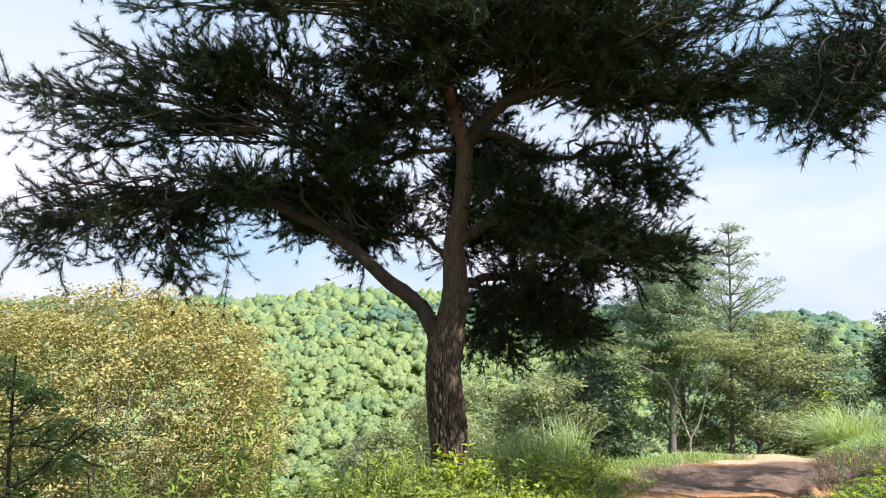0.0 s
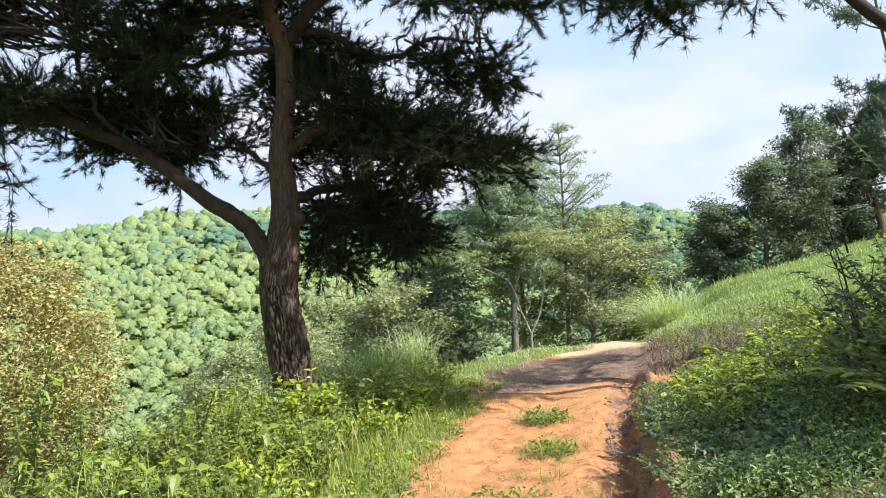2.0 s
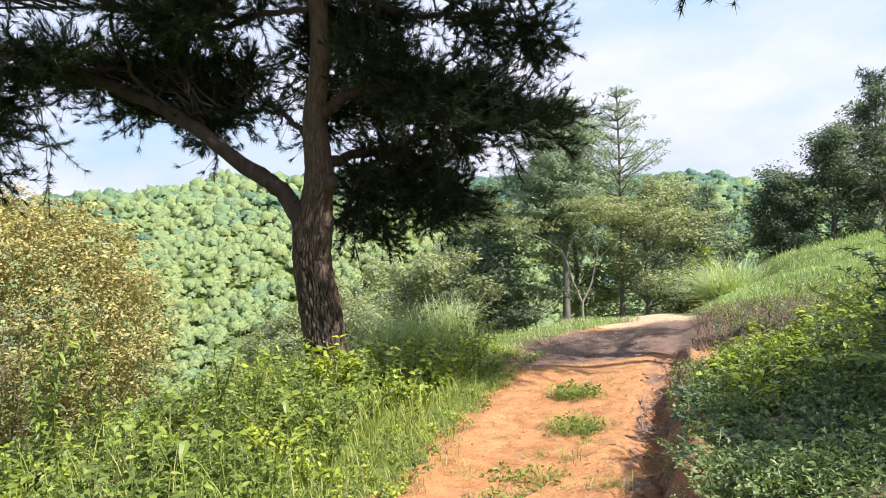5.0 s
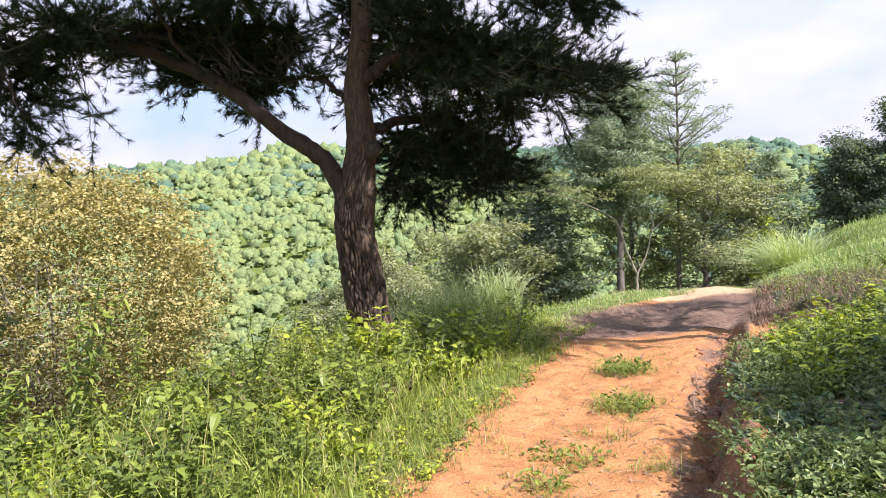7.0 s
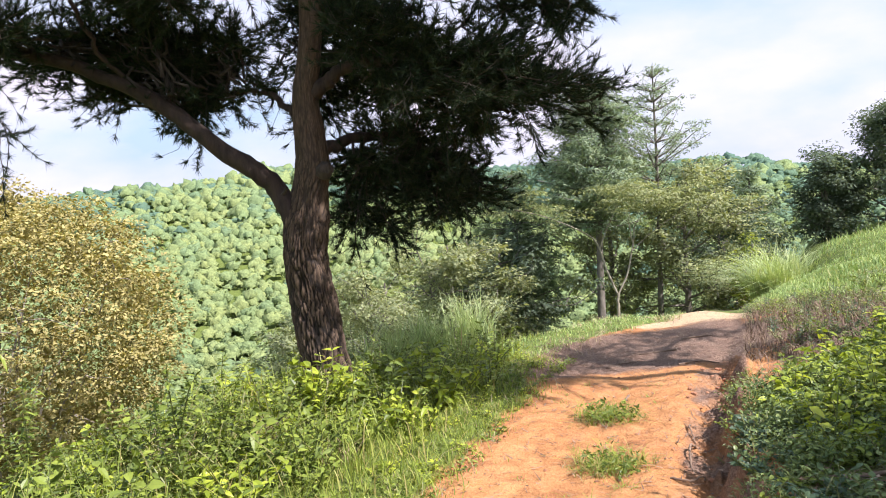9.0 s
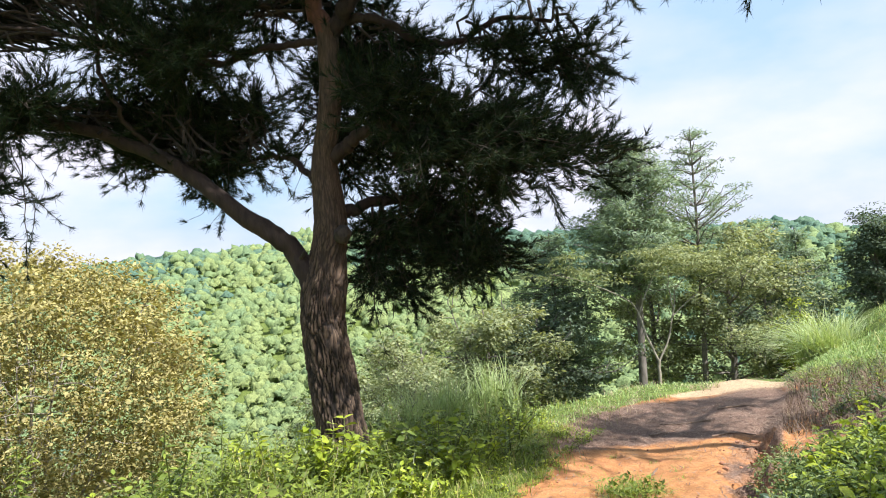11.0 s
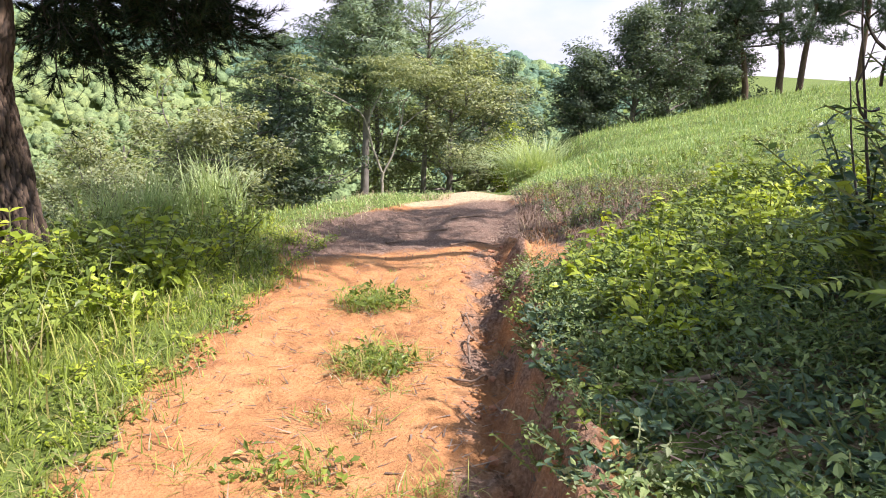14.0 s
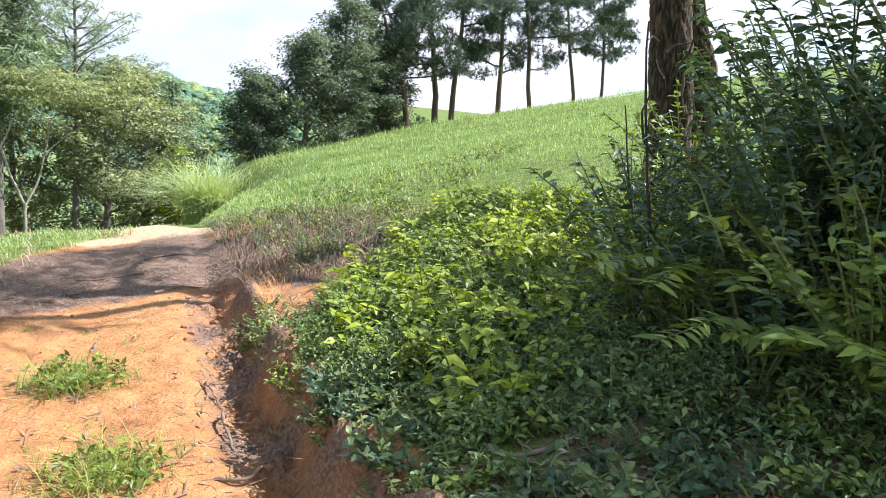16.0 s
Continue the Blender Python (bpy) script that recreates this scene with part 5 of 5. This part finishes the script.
def bank_cover():
    """The uncounted small leaves between and beyond the single plants."""
    x, y = _rw.uniform(1.3, 6.5, 2600), _rw.uniform(2.4, 8.6, 2600)
    u = across(x, y)
    keep = (u > 0.97) & (y < 6.4 + 0.6 * (x - 2.9)) & (u < 4.6) & (rough_noise(x, y, 1.7, 8) > -0.35) & ~((u > 1.0) & (u < 1.6) & (y > 3.9) & (y < 4.8))
    c = on_ground(x[keep], y[keep])
    c = np.repeat(c, 44, 0) + _rw.normal(0, 1, (44 * len(c), 3)) * [0.07, 0.07, 0.0] + [0, 0, 1] * _rw.uniform(0.02, 0.17, (44 * len(c), 1))
    stuff("ground_cover", "dense small-leaved ground cover on the bank", "ground cover", [leaves(_rw, c, 0.030, 0.4, 0.45)], M_LEAF_COVER)


bank_cover()
hang = [weed(_rw, "hanging_weed", 0.2, 9, 0.025, m, "small leafy weed hanging over the cut bank", "weed", 0.45, 0.8, 0.02) for m in (M_LEAF_COVER, M_LEAF, M_LEAF_GREY)]
plant_out(hang, spots_in(_rw, 75, 1.0, 3.6, 3.2, 7.4, lambda x, y, u: 0.86 < u < 1.04 and not (5.1 < y < 5.5), 0.075), _rw, "weeds hanging over the bank", 0.6, 1.25, 0.02)
belt = [weed(_rw, "belt_weed", 0.22, 8, 0.045, m, "dull green weed in the withered strip above the bank", "weed", 0.4, 0.5, 0.035) for m in (M_LEAF_DARK, M_LEAF, M_LEAF_GREY)]
plant_out(belt, spots_in(_rw, 110, 3, 8.5, 7.8, 11.6, lambda x, y, u: 1.25 - 0.25 * (y > 10) < u < 3.4 - 0.45 * (y - 8), 0.16), _rw, "weeds above the withered strip", 0.5, 1.1)
# bright brambles along the sunny lip of the bank
lip = [weed(_rw, "bramble", 0.34, 10, 0.065, m, "bright yellow-green leafy bramble on the bank lip", "shrub", 0.55, 0.5, 0.045) for m in (M_LEAF_BRIGHT, M_LEAF, M_LEAF_BRIGHT, M_LEAF_BRIGHT)]
plant_out(lip, spots_in(_rw, 130, 2.4, 6.5, 5.0, 8.6, lambda x, y, u: 1.2 < u < 3.6 and y < 6.4 + 0.6 * (x - 2.9), 0.2), _rw, "brambles on the bank lip", 0.7, 1.2)
# dark thicket of tall shrubs above the bank
thick = []
for i, (h, m) in enumerate(((1.35, M_LEAF_DARK), (1.1, M_LEAF_DARK), (1.5, M_LEAF_DARK), (1.25, M_LEAF))):
    thick.append(weed(_rw, "tall_shrub", h, 22, 0.068, m, "tall dark leafy shrub in the thicket above the bank", "shrub", 0.46, 0.42, 0.033))
plant_out(thick, [(3.95, 4.3), (4.45, 4.75), (4.2, 3.7), (4.7, 4.2), (5.1, 4.6), (3.9, 3.2), (4.9, 3.5), (5.5, 4.3), (5.7, 4.95), (3.6, 3.5), (4.4, 2.9), (5.9, 4.6), (6.4, 5.0), (5.2, 4.1), (4.6, 3.3), (3.6, 4.0), (4.15, 3.95), (4.6, 4.45), (5.0, 4.35), (4.3, 3.35), (5.6, 4.6)], _rw, "thicket shrubs", 0.8, 1.12)
plant_out([weed(_rw, "low_shrub", 0.75, 18, 0.055, m, "leafy shrub at the foot of the thicket", "shrub", 0.45, 0.45, 0.033) for m in (M_LEAF_DARK, M_LEAF)],
          [(3.5, 4.35), (3.75, 4.75), (4.15, 5.1), (4.3, 4.45), (4.9, 5.5), (5.4, 5.85), (5.9, 6.0), (3.35, 3.9), (3.3, 3.4), (4.6, 5.2), (5.3, 5.4), (6.3, 5.9), (4.0, 4.6), (3.1, 3.0), (4.8, 4.9)], _rw, "shrubs at the thicket foot", 0.8, 1.3)
# Added mostly out of view, so that its crown shades the bank.
broadleaf("thicket_tree", 5.5, 3.2, gz1(5.5, 3.2), "leafy dark green small tree over the thicket, mostly unseen, added for shade", 3.3, 1.35, 20, 6000, 0.085, M_LEAF_DARK, M_TWIG, 0.06, 0.3, 0.5, 0.3, seed=92)
# slope weeds in front of the grass
sw = [weed(_rw, "slope_weed", 0.2, 7, 0.05, m, "green weed clump on the grassy slope", "weed", 0.5, 0.45, 0.05) for m in (M_LEAF, M_LEAF_GREY, M_LEAF)]
plant_out(sw, spots_in(_rw, 280, 4.0, 13, 6.5, 12.5, lambda x, y, u: 2.4 < u < 6.5 and y > 7.2 + 0.5 * (x - 2.9), 0.3), _rw, "weeds on the slope", 0.5, 1.2)

# left verge
lv = [weed(_rw, "verge_weed", 0.42, 12, 0.058, m, "lush leafy green weed beside the track", "weed", 0.45, 0.42, 0.042) for m in (M_LEAF, M_LEAF_BRIGHT, M_LEAF, M_LEAF)]
plant_out(lv, spots_in(_rw, 290, -4.2, 2.2, 3.0, 9.6, lambda x, y, u: -4.6 < u < -1.15 - 0.3 * _rw.uniform() and not (abs(x + 0.04) < 0.3 and abs(y - 8.75) < 0.3), 0.2), _rw, "weeds on the verge", 0.6, 1.25)
big = [weed(_rw, "broad_leaf_weed", 0.5, 11, 0.09, m, "broad-leaved green weed near the pine", "weed", 0.55, 0.42, 0.055) for m in (M_LEAF_BRIGHT, M_LEAF)]
plant_out(big, [(-0.7, 8.1), (-0.35, 7.9), (0.25, 8.0), (0.6, 8.3), (0.9, 8.1), (-1.2, 7.6), (0.0, 7.6), (0.5, 7.5), (-1.7, 7.1), (-1.0, 6.8), (-2.2, 6.4), (-1.4, 6.0), (-2.7, 6.9), (-0.9, 5.3), (-1.9, 5.3), (-2.9, 5.8), (1.0, 7.5), (-0.4, 6.4)], _rw, "broad weeds near the pine", 0.7, 1.15)
tall = [weed(_rw, "tall_weed", 1.15, 4, 0.075, M_LEAF, "tall feathery upright weed above the verge", "weed", 0.26, 0.08, 0.02)]
plant_out(tall, [(-1.75, 5.6), (-1.45, 5.9), (-0.75, 6.3), (-0.5, 6.35), (-2.3, 5.2), (-2.5, 6.2), (-1.95, 4.9)], _rw, "tall weeds on the verge", 0.75, 1.1)
small = [weed(_rw, "edge_weed", 0.13, 8, 0.034, m, "small green weed at the track edge", "weed", 0.42, 0.7, 0.024) for m in (M_LEAF, M_LEAF_BRIGHT)]
plant_out(small, spots_in(_rw, 110, -1, 3.2, 3.4, 9.2, lambda x, y, u: -1.25 < u < -0.72, 0.12), _rw, "weeds at the track edge", 0.6, 1.3)


def tuft(rng, name, radius, height, count, mat, label, category="grass tuft", width=0.005, lean=0.8, dry=0.15):
    """A clump of arching blades."""
    ob = thing(name, 0, 0, 0, label, category)
    a, r = rng.uniform(0, 6.283, count), radius * np.sqrt(rng.uniform(0, 1, count)) * rng.choice([0.45, 0.75, 1.0, 1.15], count)
    p = np.stack([r * np.cos(a), r * np.sin(a), 0 * a - 0.02], 1)
    n = int(count * (1 - dry))
    part("blade_mass", quick("blade_mass", *blades(rng, p[:n], height, width, lean, 3), mat), ob)["kind"] = "stuff"
    if dry:
        part("dry_blade_mass", quick("dry_blade_mass", *blades(rng, p[n:] * [1.2, 1.2, 1], height * 0.6, width, lean * 1.4, 3), M_DRY), ob)["kind"] = "stuff"
    return ob


def set_down(ob, x, y, turn=0.0, size=1.0):
    ob.matrix_basis = Matrix.LocRotScale((x, y, gz1(x, y)), Euler((0, 0, turn)), (size, size, size))


for x, y, r, h, n in ((2.24, 7.1, 0.25, 0.16, 620), (1.93, 6.05, 0.24, 0.14, 560), (1.5, 5.6, 0.14, 0.09, 60), (1.2, 5.2, 0.16, 0.1, 110), (1.42, 5.05, 0.2, 0.11, 130),
                      (1.72, 5.35, 0.12, 0.12, 60), (1.65, 8.3, 0.16, 0.12, 120), (0.95, 5.25, 0.12, 0.1, 60), (1.9, 5.65, 0.1, 0.07, 40), (1.35, 6.0, 0.1, 0.06, 30), (1.75, 4.75, 0.15, 0.12, 90), (1.1, 4.7, 0.2, 0.12, 150)):
    ob = tuft(_rw, "grass_tuft", r, h, n, M_GRASS, "green grass tuft growing in the red clay track", lean=1.25, dry=0.28)
    set_down(ob, x, y)
    tagged(ob, group="grass tufts on the track")
    if n > 100:
        k = n // 3
        a, q = _rw.uniform(0, 6.283, k), r * 0.9 * np.sqrt(_rw.uniform(0, 1, k))
        p = np.stack([q * np.cos(a), q * np.sin(a), _rw.uniform(0.02, h * 0.6, k)], 1)
        part("leaf_mass", quick("leaf_mass", *leaves(_rw, p, 0.045, 0.4, 0.5), M_LEAF), ob)["kind"] = "stuff"
_seed = np.random.default_rng(97)
for x, y in spots_in(_seed, 34, 0.2, 3.2, 3.9, 8.2, lambda x, y, u: -0.8 < u < 0.45, 0.22):
    ob = tuft(_seed, "seedling", 0.06, 0.06, 22, M_GRASS, "tiny green seedling in the bare clay", "weed", 0.006, 1.3, 0.2)
    set_down(ob, x, y)
    tagged(ob, group="seedlings on the track")
for x, y, r, h, n in ((1.0, 9.9, 0.3, 0.62, 260), (1.5, 10.1, 0.3, 0.72, 300), (0.2, 9.9, 0.3, 0.62, 260), (0.6, 9.7, 0.3, 0.55, 240)):
    ob = tuft(_rw, "silver_grass", r, h, n, M_REED, "tall pale arching silver grass beside the track", "grass clump", 0.011, 0.6, 0.05)
    set_down(ob, x, y)
    tagged(ob, group="silver grass beside the track")
for x, y, s in ((11.2, 21.4, 1.0),):
    ob = tuft(_rw, "silver_grass", 0.75, 1.75, 1500, M_REED, "large rounded clump of tall silver grass", "grass clump", 0.026, 1.15, 0.05)
    set_down(ob, x, y, s, s)
    tagged(ob, group="silver grass clumps on the slope")


def fern(x, y, lift, length, turn, seed):
    """Arching fronds with paired leaflets."""
    rng = np.random.default_rng(seed)
    ob = thing("fern", x, y, gz1(x, y), "arching light green fern with paired leaflets", "fern", "ferns at the thicket")
    for k in range(4):
        a = turn + rng.uniform(-0.9, 0.9)
        line = smooth_line([(0, 0, 0), (0.35 * length * np.cos(a), 0.35 * length * np.sin(a), lift * 0.8), (length * np.cos(a), length * np.sin(a), lift * rng.uniform(0.7, 1.0))], 24)
        frond = part("frond", quick("frond", *tube(line, np.linspace(0.004, 0.0015, 24), 4), M_STEM), ob)
        pts, ways = [], []
        side = np.array([-np.sin(a), np.cos(a), 0])
        for i in range(7, 24):
            for sgn in (-1, 1):
                pts.append(line[i])
                ways.append(side * sgn + 0.35 * (line[i] - line[i - 1]) / np.linalg.norm(line[i] - line[i - 1]))
        ways = unit(np.array(ways)) * 3
        v, f = broad_leaves(rng, np.array(pts), 0.08, 0.28, ways, 0.15)
        part("frond_blade", quick("frond_blade", v, f, M_LEAF), frond)["kind"] = "stuff"


for x, y, lift, ln, turn, sd in ((3.25, 4.25, 0.35, 0.5, 3.6, 1), (3.55, 4.6, 0.45, 0.5, 3.2, 2), (3.15, 3.85, 0.3, 0.45, 2.8, 3), (3.75, 4.95, 0.4, 0.45, 3.5, 4)):
    fern(x, y, lift, ln, turn, sd)
for x, y, r, h, n in ((-0.9, 6.6, 0.2, 0.3, 120), (-0.35, 6.9, 0.16, 0.25, 90), (-1.9, 6.0, 0.2, 0.3, 110), (0.2, 6.4, 0.14, 0.2, 70), (-1.3, 5.2, 0.2, 0.26, 90)):
    ob = tuft(_rw, "dry_tuft", r, h, n, M_DRY, "dry straw-coloured stalks among green weeds", "dry grass", 0.007, 0.9, 0)
    set_down(ob, x, y)
    tagged(ob, group="dry tufts on the verge")


def sapling():
    rng = np.random.default_rng(95)
    x, y = 3.93, 5.05
    z = gz1(x, y)
    ob = thing("dead_sapling", x, y, z, "thin dark bare sapling with crooked twigs on the bank", "sapling")
    part("stem", quick("stem", *tube(bend(rng, (0, 0, -0.05), (-0.12, -0.03, 1), 1.35, 12, 0.06), np.linspace(0.010, 0.004, 13), 7), M_TWIG, True), ob)
    part("stem", quick("stem", *tube(bend(rng, (0.05, 0.03, -0.05), (-0.02, 0, 1), 1.0, 12, 0.05), np.linspace(0.009, 0.003, 13), 7), M_TWIG, True), ob)
    for h, d, ln in ((0.72, (-1, -0.2, 0.1), 0.5), (0.9, (-0.8, 0, 0.5), 0.5), (1.05, (-1, 0.1, 0.6), 0.55), (0.6, (0.7, 0, 0.5), 0.3), (1.15, (0.4, 0.1, 0.8), 0.3), (0.8, (-0.6, -0.4, 0.2), 0.3)):
        part("twig", quick("twig", *tube(bend(rng, (-0.12 * h, -0.03 * h, h), d, ln, 8, 0.24), np.linspace(0.008, 0.002, 9), 5), M_TWIG), ob)


sapling()


def loose():
    """Roots at the bank's foot, sticks and clods."""
    rng = np.random.default_rng(96)
    for pts, r in (([(2.62, 6.35, 0.16), (2.5, 6.2, 0.08), (2.42, 6.0, 0.05), (2.38, 5.85, 0.03)], 0.013), ([(2.5, 6.2, 0.1), (2.52, 6.05, 0.02), (2.5, 5.9, -0.01)], 0.010),
                   ([(2.2, 5.75, 0.075), (2.28, 5.68, 0.08), (2.38, 5.7, 0.085), (2.42, 5.78, 0.08)], 0.012), ([(2.6, 5.6, 0.2), (2.5, 5.4, 0.12), (2.42, 5.2, 0.1)], 0.012),
                   ([(2.55, 5.25, 0.3), (2.46, 5.1, 0.2), (2.4, 4.95, 0.13)], 0.012), ([(2.75, 6.8, 0.12), (2.66, 6.6, 0.05), (2.62, 6.4, 0.03)], 0.010), ([(2.45, 4.7, 0.38), (2.3, 4.55, 0.28), (2.2, 4.5, 0.14)], 0.016)):
        p = np.array(pts)
        lift = ground_z(p[:, 0], p[:, 1])
        p[:, 2] = np.maximum(p[:, 2], lift + r * 0.4)
        p[0, 2], p[-1, 2] = lift[0] - 0.01, lift[-1] + r * 0.3
        ln = smooth_line(p, 18)
        ln[1:-1] += rng.normal(0, 0.004, (16, 3))
        tagged(new("root", quick("root", *tube(ln, np.linspace(r * 0.7, r * 0.35, 18), 8), M_ROOT, True)), "weathered pale root hanging from the cut bank", "root", "roots in the bank")
    for x, y, az, ln in ((3.35, 8.6, 0.2, 0.45), (3.6, 9.3, 2.8, 0.5), (2.9, 9.0, 0.5, 0.35), (3.9, 9.9, 0.1, 0.4), (3.0, 4.15, 0.3, 0.45), (2.75, 4.6, 2.6, 0.3), (2.5, 7.6, 1.0, 0.2)):
        q = np.stack([x + np.cos(az) * np.linspace(0, ln, 9), y + np.sin(az) * np.linspace(0, ln, 9)], 1) + rng.normal(0, 0.006, (9, 2))
        p = np.c_[q, ground_z(q[:, 0], q[:, 1]) + 0.012]
        tagged(new("stick", quick("stick", *tube(p, np.linspace(0.011, 0.005, 9), 6), M_ROOT, True)), "thin dry broken stick lying on the earth", "stick", "fallen sticks")
    for i in range(90):
        y = rng.uniform(3.8, 8.6)
        u = rng.normal(0.72, 0.1) if i < 50 else rng.uniform(-0.75, 0.75)
        x = float(track_x(np.array(y))) + u / 0.9
        s = rng.uniform(0.008, 0.028) if i < 50 else rng.uniform(0.006, 0.016)
        bm = bmesh.new()
        bmesh.ops.create_icosphere(bm, subdivisions=1, radius=s)
        off = Vector(rng.uniform(0, 50, 3))
        for q in bm.verts:
            q.co = q.co * (1 + 0.35 * noise.noise(q.co * (1 / s) + off))
            q.co.z *= 0.7
        me = bpy.data.meshes.new("clod")
        bm.to_mesh(me)
        bm.free()
        me.materials.append(M_CLOD)
        ob = tagged(new("clod", me), "rough crumbled lump of red clay", "clod", "clay clods")
        ob.matrix_basis = pose(x, y, gz1(x, y) + s * 0.35, 0, 0, rng.uniform(0, 360))


loose()
